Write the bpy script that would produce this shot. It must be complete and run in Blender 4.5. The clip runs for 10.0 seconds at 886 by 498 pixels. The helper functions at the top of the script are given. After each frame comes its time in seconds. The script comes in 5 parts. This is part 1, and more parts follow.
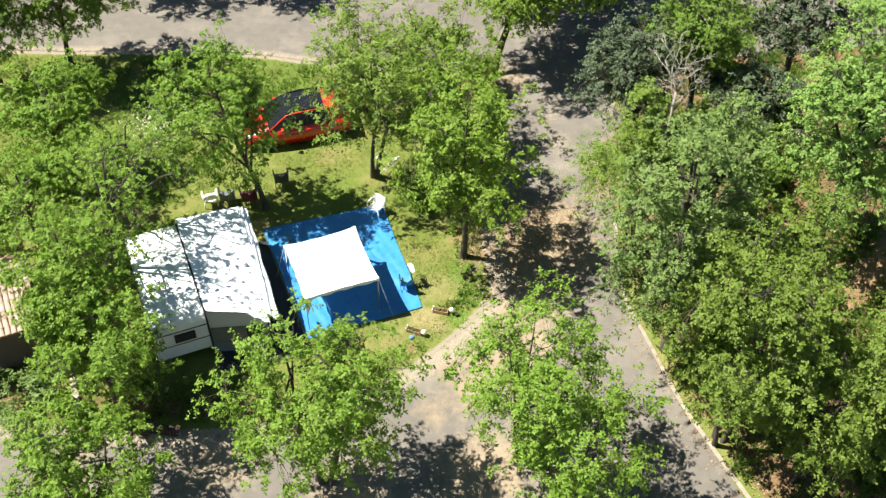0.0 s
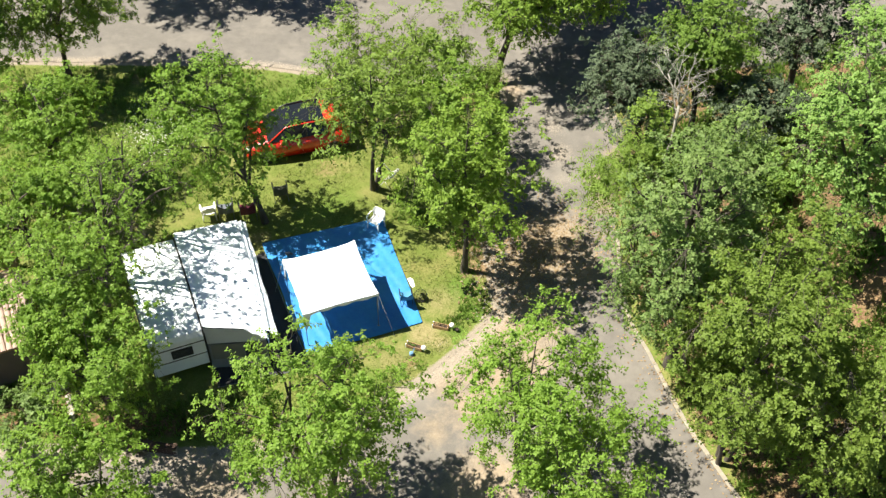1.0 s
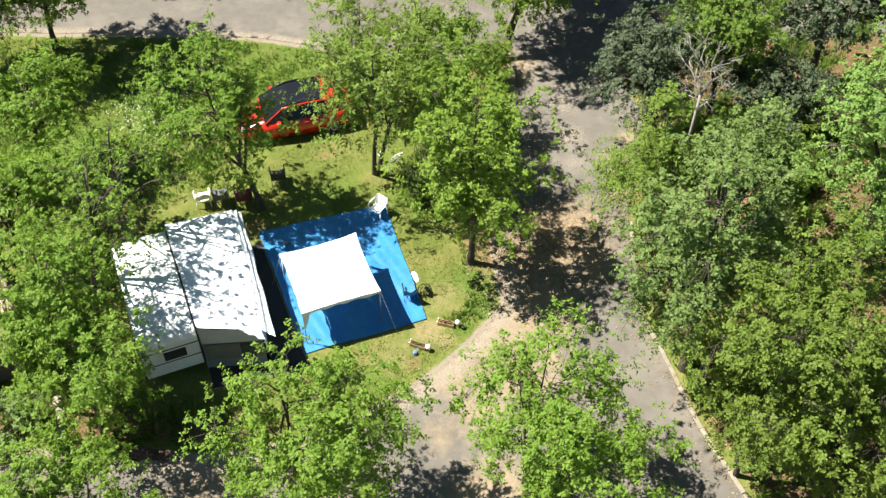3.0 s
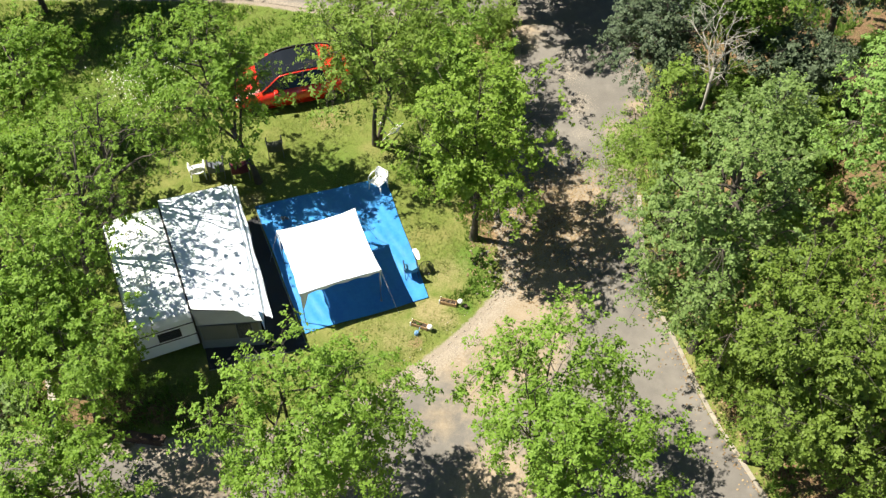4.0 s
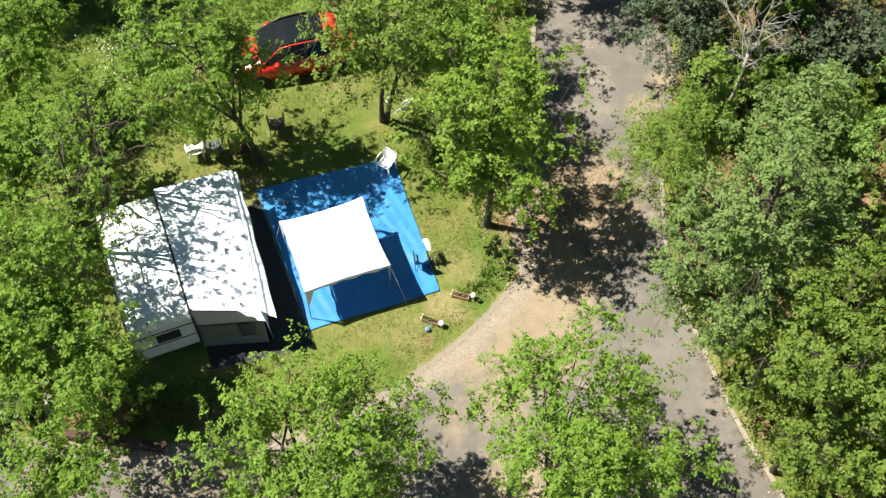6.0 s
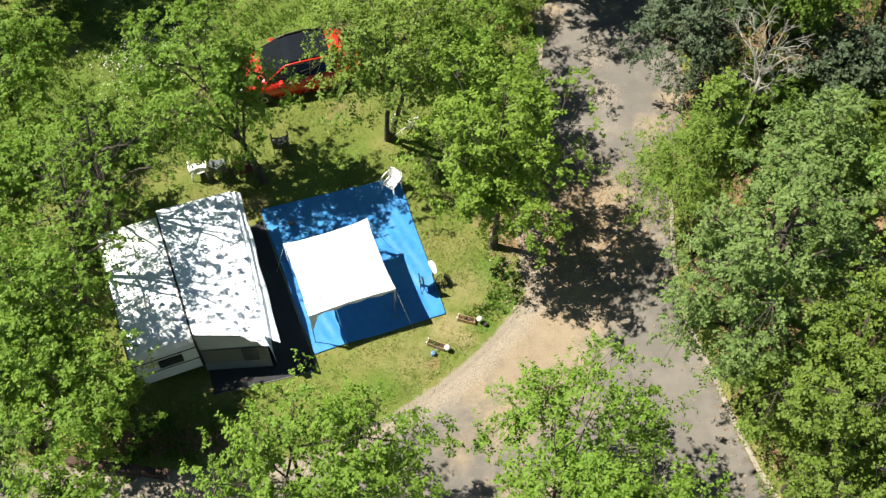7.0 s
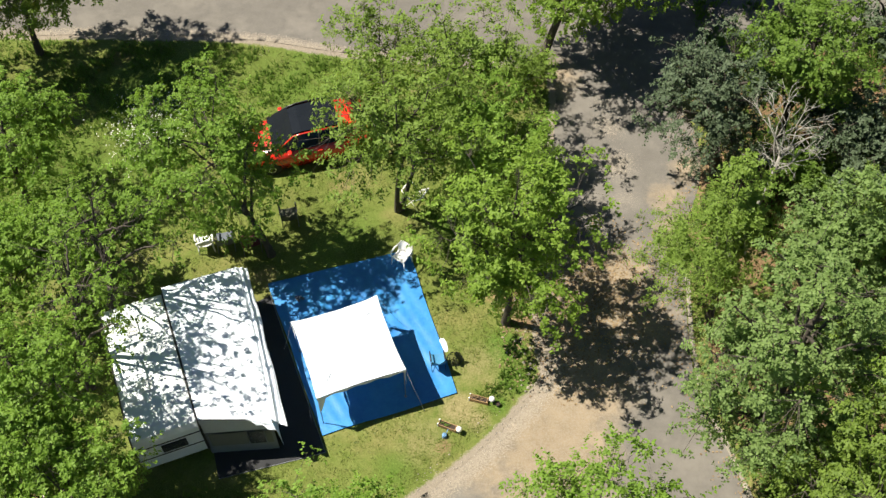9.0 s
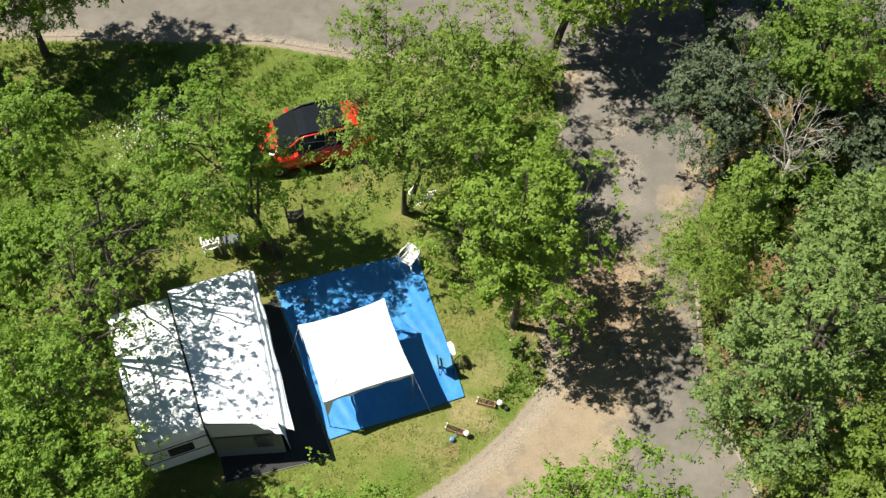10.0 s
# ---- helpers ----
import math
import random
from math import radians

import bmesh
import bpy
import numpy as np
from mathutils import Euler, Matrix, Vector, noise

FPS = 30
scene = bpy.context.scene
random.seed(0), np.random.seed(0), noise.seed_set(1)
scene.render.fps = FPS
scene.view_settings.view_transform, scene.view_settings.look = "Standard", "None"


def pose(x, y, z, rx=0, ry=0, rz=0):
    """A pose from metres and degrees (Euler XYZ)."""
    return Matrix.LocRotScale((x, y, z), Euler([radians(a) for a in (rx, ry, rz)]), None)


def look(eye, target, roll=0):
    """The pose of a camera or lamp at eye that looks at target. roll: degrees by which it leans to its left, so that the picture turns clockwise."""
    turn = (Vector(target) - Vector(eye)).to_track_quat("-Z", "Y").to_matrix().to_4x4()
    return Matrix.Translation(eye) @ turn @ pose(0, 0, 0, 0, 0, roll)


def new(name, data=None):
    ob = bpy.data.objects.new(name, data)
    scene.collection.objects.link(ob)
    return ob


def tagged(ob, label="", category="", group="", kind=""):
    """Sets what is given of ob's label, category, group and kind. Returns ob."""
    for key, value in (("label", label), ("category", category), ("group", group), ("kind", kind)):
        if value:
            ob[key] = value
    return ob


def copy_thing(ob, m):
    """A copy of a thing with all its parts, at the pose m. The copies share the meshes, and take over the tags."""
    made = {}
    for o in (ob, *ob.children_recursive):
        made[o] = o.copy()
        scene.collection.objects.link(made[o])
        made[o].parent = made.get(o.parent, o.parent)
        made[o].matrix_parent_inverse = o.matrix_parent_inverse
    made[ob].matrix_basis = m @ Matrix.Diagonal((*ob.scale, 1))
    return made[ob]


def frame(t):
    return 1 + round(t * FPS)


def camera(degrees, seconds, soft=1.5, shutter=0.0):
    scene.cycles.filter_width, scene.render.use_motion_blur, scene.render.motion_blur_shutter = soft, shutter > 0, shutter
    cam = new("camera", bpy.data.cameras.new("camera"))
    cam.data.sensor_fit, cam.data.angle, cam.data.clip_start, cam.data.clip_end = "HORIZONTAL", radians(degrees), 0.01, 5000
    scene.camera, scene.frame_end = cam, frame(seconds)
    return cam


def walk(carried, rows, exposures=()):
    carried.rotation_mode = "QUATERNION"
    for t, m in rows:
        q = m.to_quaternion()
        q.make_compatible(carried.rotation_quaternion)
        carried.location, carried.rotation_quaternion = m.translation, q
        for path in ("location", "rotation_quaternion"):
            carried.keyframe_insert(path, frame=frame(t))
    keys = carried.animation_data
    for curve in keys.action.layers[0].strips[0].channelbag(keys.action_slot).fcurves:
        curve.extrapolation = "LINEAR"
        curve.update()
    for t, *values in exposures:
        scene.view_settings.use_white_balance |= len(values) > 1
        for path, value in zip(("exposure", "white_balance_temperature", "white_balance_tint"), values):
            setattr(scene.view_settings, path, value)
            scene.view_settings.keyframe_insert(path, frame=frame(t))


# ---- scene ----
cam = camera(45.9, 10.0, soft=1.4)
PATH = [
    (0, (9.921, -30.981, 32.789), (9.829, -29.62, 31.327), 0.6),
    (0.5, (9.945, -30.699, 32.785), (9.851, -29.337, 31.324), 0.6),
    (1, (9.935, -30.368, 32.725), (9.839, -29.001, 31.269), 0.5),
    (1.5, (9.936, -29.983, 32.661), (9.836, -28.608, 31.212), 0.5),
    (2, (9.797, -29.302, 32.664), (9.699, -27.925, 31.217), 0.6),
    (2.5, (9.709, -28.53, 32.61), (9.613, -27.192, 31.126), 0.6),
    (2.7, (9.662, -28.107, 32.637), (9.567, -26.793, 31.132), 0.6),
    (4, (9.422, -25.974, 32.232), (9.333, -24.764, 30.642), 0.6),
    (4.5, (9.324, -25.027, 32.211), (9.236, -23.858, 30.591), 0.6),
    (5, (9.154, -24.035, 32.168), (9.067, -22.9, 30.523), 0.5),
    (6.5, (8.76, -22.16, 32.175), (8.673, -21.091, 30.487), 0.3),
    (7, (8.658, -21.718, 32.183), (8.568, -20.64, 30.501), 0.3),
    (7.5, (8.622, -21.328, 32.181), (8.527, -20.235, 30.508), 0.2),
    (8, (8.582, -20.879, 32.178), (8.48, -19.769, 30.517), -0.1),
    (8.5, (8.523, -20.507, 32.217), (8.416, -19.384, 30.566), -0.3),
    (9, (8.39, -20.142, 32.239), (8.28, -19.006, 30.597), -0.3),
    (9.5, (8.336, -19.991, 32.208), (8.22, -18.851, 30.569), -0.5),
    (10, (8.316, -19.904, 32.171), (8.195, -18.772, 30.527), -0.8),
]
walk(cam, [(t, look(eye, target, roll)) for t, eye, target, roll in PATH], [(0, 1.43), (2.5, 1.36), (5, 1.23), (7, 1.09), (8.5, 0.97), (10, 0.92)])

# ---- world, sun, exposure ----
SUN = Vector((-1.22, 0.12, 1.95)).normalized()
world = bpy.data.worlds.new("sky")
scene.world = world
world.use_nodes = True
_wn = world.node_tree.nodes
_sky = _wn.new("ShaderNodeTexSky")
_sky.sky_type, _sky.sun_disc = "NISHITA", False
_sky.sun_elevation, _sky.sun_rotation = math.asin(SUN.z), math.atan2(SUN.x, SUN.y)
world.node_tree.links.new(_sky.outputs[0], _wn["Background"].inputs[0])
_sky.ozone_density, _sky.dust_density = 5.0, 0.5
_wn["Background"].inputs[1].default_value = 0.036
sun = new("sun", bpy.data.lights.new("sun", "SUN"))
sun.data.energy, sun.data.angle, sun.data.color = 5.2, radians(0.55), (1.0, 0.935, 0.81)
sun.matrix_world = look(SUN * 80, (0, 0, 0))

# ---- materials ----


def base_mat(name, rough=0.7, metal=0.0, spec=0.4):
    m = bpy.data.materials.new(name)
    m.use_nodes = True
    b = m.node_tree.nodes["Principled BSDF"]
    b.inputs["Roughness"].default_value = rough
    b.inputs["Metallic"].default_value = metal
    b.inputs["Specular IOR Level"].default_value = spec
    return m, m.node_tree.nodes, m.node_tree.links, b


def noise_node(n, l, vec, scale, detail=4.0, rough=0.6):
    t = n.new("ShaderNodeTexNoise")
    t.inputs["Scale"].default_value, t.inputs["Detail"].default_value, t.inputs["Roughness"].default_value = scale, detail, rough
    l.new(vec, t.inputs["Vector"])
    return t.outputs["Fac"]


def ramp(n, l, fac, a, b, ca=(0, 0, 0, 1), cb=(1, 1, 1, 1)):
    r = n.new("ShaderNodeValToRGB")
    r.color_ramp.elements[0].position, r.color_ramp.elements[0].color = a, ca
    r.color_ramp.elements[1].position, r.color_ramp.elements[1].color = b, cb
    l.new(fac, r.inputs[0])
    return r.outputs[0]


def mixc(n, l, fac, a, b, mode="MIX"):
    x = n.new("ShaderNodeMix")
    x.data_type, x.blend_type = "RGBA", mode
    for s, v in ((x.inputs[0], fac), (x.inputs[6], a), (x.inputs[7], b)):
        if isinstance(v, (int, float)):
            s.default_value = v
        elif isinstance(v, tuple):
            s.default_value = (*v[:3], 1)
        else:
            l.new(v, s)
    return x.outputs[2]


def calc(n, l, op, a, b):
    x = n.new("ShaderNodeMath")
    x.operation = op
    for s, v in zip(x.inputs, (a, b)):
        if isinstance(v, (int, float)):
            s.default_value = v
        else:
            l.new(v, s)
    return x.outputs[0]


def attr(n, name):
    a = n.new("ShaderNodeAttribute")
    a.attribute_name = name
    return a.outputs["Fac"]


def bump(n, l, b, height, strength, dist=0.02):
    u = n.new("ShaderNodeBump")
    u.inputs["Strength"].default_value, u.inputs["Distance"].default_value = strength, dist
    l.new(height, u.inputs["Height"])
    l.new(u.outputs[0], b.inputs["Normal"])


def surface(name, col, dark, rough=0.7, metal=0.0, spec=0.4, coarse=1.5, fine=25.0, relief=0.2, dist=0.01, per_object=0.0, amount=1.0):
    """Two tones mixed by coarse stains and fine grain, with fine relief."""
    m, n, l, b = base_mat(name, rough, metal, spec)
    v = n.new("ShaderNodeTexCoord").outputs["Object"]
    big, small = noise_node(n, l, v, coarse, 5), noise_node(n, l, v, fine, 3)
    f = calc(n, l, "ADD", calc(n, l, "MULTIPLY", big, 0.65), calc(n, l, "MULTIPLY", small, 0.35))
    c = mixc(n, l, ramp(n, l, f, 0.5 - 0.22 / amount, 0.5 + 0.22 / amount), dark, col)
    if per_object:
        hs = n.new("ShaderNodeHueSaturation")
        o = n.new("ShaderNodeObjectInfo").outputs["Random"]
        l.new(calc(n, l, "ADD", calc(n, l, "MULTIPLY", o, per_object), 1.0 - per_object / 2), hs.inputs["Value"])
        l.new(c, hs.inputs["Color"])
        c = hs.outputs[0]
    l.new(c, b.inputs["Base Color"])
    rr = calc(n, l, "ADD", calc(n, l, "MULTIPLY", small, 0.2), rough - 0.1)
    l.new(rr, b.inputs["Roughness"])
    if relief:
        bump(n, l, b, small, relief, dist)
    return m


def leaf_mat(name, dark, light, thin, trans=0.38):
    """Foliage: every leaf its own tint, light through thin leaves."""
    m, n, l, b = base_mat(name, 0.6, 0.0, 0.3)
    r = n.new("ShaderNodeNewGeometry")
    v = n.new("ShaderNodeTexCoord").outputs["Object"]
    big = noise_node(n, l, v, 1.2, 4)
    f = calc(n, l, "ADD", calc(n, l, "MULTIPLY", r.outputs["Random Per Island"], 0.6), calc(n, l, "MULTIPLY", ramp(n, l, big, 0.35, 0.65), 0.4))
    c = mixc(n, l, f, dark, light)
    l.new(c, b.inputs["Base Color"])
    t = n.new("ShaderNodeBsdfTranslucent")
    l.new(mixc(n, l, f, tuple(0.8 * q for q in thin), thin), t.inputs["Color"])
    mx = n.new("ShaderNodeMixShader")
    mx.inputs[0].default_value = trans
    l.new(b.outputs[0], mx.inputs[1])
    l.new(t.outputs[0], mx.inputs[2])
    l.new(mx.outputs[0], n["Material Output"].inputs["Surface"])
    return m


def ground_mat():
    m, n, l, b = base_mat("ground_mix", 0.95, 0, 0.1)
    v = n.new("ShaderNodeTexCoord").outputs["Object"]
    n1, n2, n3, n4 = noise_node(n, l, v, 0.45, 6), noise_node(n, l, v, 2.3, 6, 0.65), noise_node(n, l, v, 14, 5, 0.7), noise_node(n, l, v, 60, 3)
    grass = mixc(n, l, ramp(n, l, n2, 0.35, 0.65), (0.11, 0.150, 0.030), (0.180, 0.207, 0.056))
    grass = mixc(n, l, ramp(n, l, n1, 0.5, 0.72), grass, (0.245, 0.215, 0.085))
    grass = mixc(n, l, ramp(n, l, n3, 0.35, 0.7), mixc(n, l, 0.45, grass, (0.06, 0.08, 0.016)), grass)

    def spread(name, soft=0.12):
        e = calc(n, l, "ADD", attr(n, name), calc(n, l, "MULTIPLY", calc(n, l, "SUBTRACT", calc(n, l, "ADD", calc(n, l, "MULTIPLY", n2, 0.6), calc(n, l, "MULTIPLY", n3, 0.4)), 0.5), 1.1))
        return ramp(n, l, e, 0.5 - soft, 0.5 + soft)

    soil = mixc(n, l, ramp(n, l, n3, 0.3, 0.7), (0.17, 0.11, 0.06), (0.28, 0.195, 0.11))
    litter = mixc(n, l, ramp(n, l, n3, 0.35, 0.65), (0.08, 0.05, 0.026), (0.22, 0.145, 0.08))
    litter = mixc(n, l, ramp(n, l, n2, 0.5, 0.62), litter, (0.07, 0.09, 0.022))
    stones = mixc(n, l, ramp(n, l, n4, 0.3, 0.7), (0.20, 0.168, 0.13), (0.31, 0.268, 0.212))
    lush = mixc(n, l, ramp(n, l, n3, 0.35, 0.65), (0.055, 0.105, 0.015), (0.12, 0.185, 0.034))
    hay = mixc(n, l, ramp(n, l, n3, 0.3, 0.7), (0.15, 0.137, 0.055), (0.29, 0.25, 0.125))
    c = mixc(n, l, spread("lush", 0.2), grass, lush)
    c = mixc(n, l, spread("straw", 0.25), c, hay)
    c = mixc(n, l, spread("litter", 0.15), c, litter)
    c = mixc(n, l, spread("soil", 0.15), c, soil)
    c = mixc(n, l, spread("gravel", 0.1), c, stones)
    l.new(c, b.inputs["Base Color"])
    bump(n, l, b, calc(n, l, "ADD", n3, calc(n, l, "MULTIPLY", n4, 0.5)), 0.7, 0.04)
    return m


def road_mat():
    m, n, l, b = base_mat("asphalt_dusty", 0.9, 0, 0.2)
    v = n.new("ShaderNodeTexCoord").outputs["Object"]
    n1, n2, n3, n4 = noise_node(n, l, v, 0.5, 6), noise_node(n, l, v, 2.0, 6, 0.65), noise_node(n, l, v, 16, 5, 0.7), noise_node(n, l, v, 90, 2)
    asph = mixc(n, l, ramp(n, l, n2, 0.3, 0.7), (0.138, 0.126, 0.110), (0.173, 0.159, 0.139))
    asph = mixc(n, l, ramp(n, l, n4, 0.25, 0.75), mixc(n, l, 0.35, asph, (0.05, 0.05, 0.05)), asph)
    asph = mixc(n, l, ramp(n, l, n1, 0.48, 0.78), asph, (0.19, 0.173, 0.149))
    dust = mixc(n, l, ramp(n, l, n2, 0.3, 0.7), (0.195, 0.150, 0.098), (0.262, 0.205, 0.138))
    dust = mixc(n, l, ramp(n, l, n3, 0.4, 0.75), dust, (0.26, 0.225, 0.175))
    e = calc(n, l, "ADD", attr(n, "dirt"), calc(n, l, "MULTIPLY", calc(n, l, "SUBTRACT", n2, 0.5), 1.0))
    c = mixc(n, l, ramp(n, l, e, 0.3, 0.75), asph, dust)
    pale = mixc(n, l, ramp(n, l, n3, 0.3, 0.7), (0.20, 0.168, 0.13), (0.31, 0.268, 0.212))
    e = calc(n, l, "ADD", attr(n, "pale"), calc(n, l, "MULTIPLY", calc(n, l, "SUBTRACT", n3, 0.5), 1.2))
    c = mixc(n, l, ramp(n, l, e, 0.4, 0.7), c, pale)
    l.new(c, b.inputs["Base Color"])
    bump(n, l, b, calc(n, l, "ADD", n3, n4), 0.35, 0.012)
    return m


M_GROUND, M_ROAD = ground_mat(), road_mat()
M_LEAF = {
    "bright": leaf_mat("leaf_bright", (0.097, 0.178, 0.020), (0.205, 0.324, 0.045), (0.320, 0.512, 0.060)),
    "mid": leaf_mat("leaf_mid", (0.077, 0.139, 0.018), (0.166, 0.261, 0.039), (0.225, 0.372, 0.043)),
    "feather": leaf_mat("leaf_feather", (0.107, 0.172, 0.025), (0.211, 0.308, 0.052), (0.288, 0.428, 0.052)),
    "cool": leaf_mat("leaf_cool", (0.091, 0.152, 0.039), (0.224, 0.314, 0.096), (0.268, 0.428, 0.084)),
    "fresh": leaf_mat("leaf_fresh", (0.108, 0.195, 0.040), (0.246, 0.378, 0.094), (0.315, 0.512, 0.094)),
    "olive": leaf_mat("leaf_olive", (0.087, 0.141, 0.018), (0.181, 0.259, 0.043), (0.226, 0.351, 0.040)),
    "dark": leaf_mat("leaf_dark", (0.037, 0.060, 0.028), (0.120, 0.162, 0.087), (0.083, 0.134, 0.050), 0.2),
    "lime": leaf_mat("leaf_lime", (0.107, 0.185, 0.019), (0.225, 0.334, 0.046), (0.292, 0.450, 0.052)),
}
M_GRASS = leaf_mat("grass_blades", (0.12, 0.16, 0.032), (0.21, 0.232, 0.06), (0.22, 0.29, 0.055), 0.4)
M_WEED = leaf_mat("weed_blades", (0.065, 0.13, 0.018), (0.15, 0.235, 0.04), (0.2, 0.34, 0.05), 0.4)
M_DRY = leaf_mat("dry_leaves", (0.14, 0.085, 0.04), (0.36, 0.27, 0.15), (0.2, 0.14, 0.07), 0.15)
M_PETAL = leaf_mat("white_petals", (0.40, 0.44, 0.32), (0.62, 0.62, 0.54), (0.5, 0.5, 0.4), 0.2)
M_BARK = surface("bark", (0.105, 0.088, 0.068), (0.042, 0.036, 0.03), 0.9, coarse=3, fine=22, relief=0.8, dist=0.03)
M_BARK_PALE = surface("bark_bleached", (0.36, 0.345, 0.30), (0.19, 0.178, 0.15), 0.85, coarse=3, fine=20, relief=0.5, dist=0.02)
M_CANVAS = surface("white_canvas", (0.77, 0.825, 0.89), (0.67, 0.725, 0.79), 0.75, coarse=0.8, fine=8, relief=0.12, dist=0.01)
M_CANVAS_GREY = surface("grey_canvas", (0.50, 0.53, 0.55), (0.41, 0.43, 0.45), 0.8, coarse=1.2, fine=10, relief=0.12)
M_KHAKI = surface("khaki_cloth", (0.105, 0.108, 0.075), (0.075, 0.078, 0.052), 0.85, relief=0.2)
# near-black colour for the sheet that imitates shade by the awning
M_SHADE_SHEET = surface("shade_sheet_dark", (0.03, 0.031, 0.034), (0.02, 0.021, 0.023), 0.85, relief=0.15)
M_CANVAS_SLATE = surface("slate_canvas", (0.21, 0.22, 0.225), (0.16, 0.17, 0.175), 0.85, relief=0.1)
M_CANVAS_OLIVE = surface("olive_canvas", (0.17, 0.172, 0.145), (0.13, 0.132, 0.11), 0.85, relief=0.1)
M_PVC = surface("window_film", (0.06, 0.065, 0.07), (0.04, 0.045, 0.05), 0.25, spec=0.5, relief=0)
M_SHELL = surface("caravan_shell", (0.76, 0.80, 0.82), (0.65, 0.69, 0.70), 0.4, coarse=0.9, fine=6, relief=0.08)
M_RUBBER = surface("rubber", (0.03, 0.03, 0.03), (0.018, 0.018, 0.018), 0.7, relief=0.2)
M_TARP = surface("blue_tarp", (0.038, 0.245, 0.52), (0.015, 0.138, 0.43), 0.5, spec=0.4, coarse=0.7, fine=7, relief=0.35, dist=0.02)
M_PLASTIC = surface("white_plastic", (0.82, 0.82, 0.80), (0.75, 0.75, 0.73), 0.4, relief=0.05)
M_ALU = surface("aluminium", (0.66, 0.67, 0.68), (0.55, 0.56, 0.57), 0.35, metal=1.0, relief=0.05)
M_STEEL = surface("grey_steel", (0.28, 0.29, 0.30), (0.2, 0.21, 0.22), 0.45, metal=0.8, relief=0.05)
M_GREYCLOTH = surface("grey_cloth", (0.13, 0.145, 0.165), (0.085, 0.095, 0.11), 0.85, relief=0.2)
M_MAROON = surface("maroon_cloth", (0.15, 0.028, 0.045), (0.10, 0.02, 0.032), 0.85, relief=0.2)
M_CYAN = surface("blue_cloth", (0.06, 0.23, 0.40), (0.04, 0.17, 0.32), 0.8, relief=0.2)
M_BLACK = surface("black_paint", (0.02, 0.02, 0.022), (0.012, 0.012, 0.013), 0.35, relief=0.05)
M_WOOD = surface("planter_wood", (0.40, 0.26, 0.13), (0.26, 0.155, 0.075), 0.75, coarse=4, fine=30, relief=0.4, per_object=0.3)
M_SOIL = surface("potting_soil", (0.075, 0.05, 0.035), (0.035, 0.025, 0.018), 0.95, coarse=8, fine=40, relief=0.9, dist=0.03)
M_TILE = surface("terracotta", (0.44, 0.33, 0.265), (0.33, 0.235, 0.185), 0.85, coarse=2, fine=18, relief=0.3, per_object=0.35)
M_PLASTER = surface("plaster", (0.15, 0.115, 0.09), (0.105, 0.082, 0.065), 0.9, coarse=1.2, fine=20, relief=0.3)
M_STONE = surface("limestone", (0.40, 0.36, 0.30), (0.27, 0.24, 0.20), 0.9, coarse=4, fine=25, relief=0.6, dist=0.03, per_object=0.3)
M_BRICK = surface("brown_brick", (0.085, 0.05, 0.036), (0.05, 0.032, 0.024), 0.9, coarse=5, fine=25, relief=0.6, dist=0.02, per_object=0.4)
M_KERB = surface("kerb_concrete", (0.32, 0.285, 0.225), (0.17, 0.152, 0.12), 0.9, coarse=3, fine=25, relief=0.4, per_object=0.2)
M_RED = surface("red_car_paint", (0.62, 0.028, 0.012), (0.54, 0.022, 0.010), 0.25, spec=0.6, coarse=1, fine=4, relief=0)
M_RED.node_tree.nodes["Principled BSDF"].inputs["Coat Weight"].default_value = 0.6
M_GLASS = surface("tinted_glass", (0.012, 0.014, 0.017), (0.008, 0.01, 0.012), 0.15, spec=0.35, relief=0)
M_LAMP_CLEAR = surface("clear_lens", (0.6, 0.6, 0.6), (0.5, 0.5, 0.5), 0.15, spec=0.7, relief=0)
M_LAMP_RED = surface("red_lens", (0.35, 0.01, 0.01), (0.28, 0.01, 0.01), 0.15, spec=0.7, relief=0)
M_GLOBE = surface("opal_globe", (0.84, 0.83, 0.78), (0.8, 0.79, 0.74), 0.3, relief=0)
M_ROPE = surface("pale_cord", (0.6, 0.6, 0.56), (0.5, 0.5, 0.46), 0.9, relief=0)
M_BLUE_TIN = surface("blue_enamel", (0.17, 0.33, 0.55), (0.12, 0.25, 0.44), 0.4, relief=0.05)

# ---- mesh helpers ----


def mesh_of(name, verts, faces, material, smooth=False):
    me = bpy.data.meshes.new(name)
    me.from_pydata([tuple(map(float, v)) for v in verts], [], [tuple(map(int, f)) for f in faces])
    if material:
        me.materials.append(material)
    if smooth:
        me.polygons.foreach_set("use_smooth", [True] * len(me.polygons))
    me.update()
    return me


def quick_mesh(name, verts, quads, material, smooth=False):
    """A mesh from arrays: vertices (n, 3) and faces (m, k)."""
    verts, quads = np.asarray(verts, np.float32), np.asarray(quads, np.int32)
    me, k = bpy.data.meshes.new(name), quads.shape[1]
    me.vertices.add(len(verts))
    me.vertices.foreach_set("co", verts.ravel())
    me.loops.add(quads.size)
    me.loops.foreach_set("vertex_index", quads.ravel())
    me.polygons.add(len(quads))
    me.polygons.foreach_set("loop_start", np.arange(len(quads), dtype=np.int32) * k)
    me.polygons.foreach_set("use_smooth", np.full(len(quads), smooth))
    me.materials.append(material)
    me.update(calc_edges=True)
    return me


def child(name, me, parent, label=""):
    ob = new(name, me)
    ob.parent = parent
    return tagged(ob, label) if label else ob


def part(name, bm, material, parent, label="", smooth=False):
    me = bpy.data.meshes.new(name)
    bm.to_mesh(me)
    bm.free()
    me.materials.append(material)
    if smooth:
        me.polygons.foreach_set("use_smooth", [True] * len(me.polygons))
    return child(name, me, parent, label)


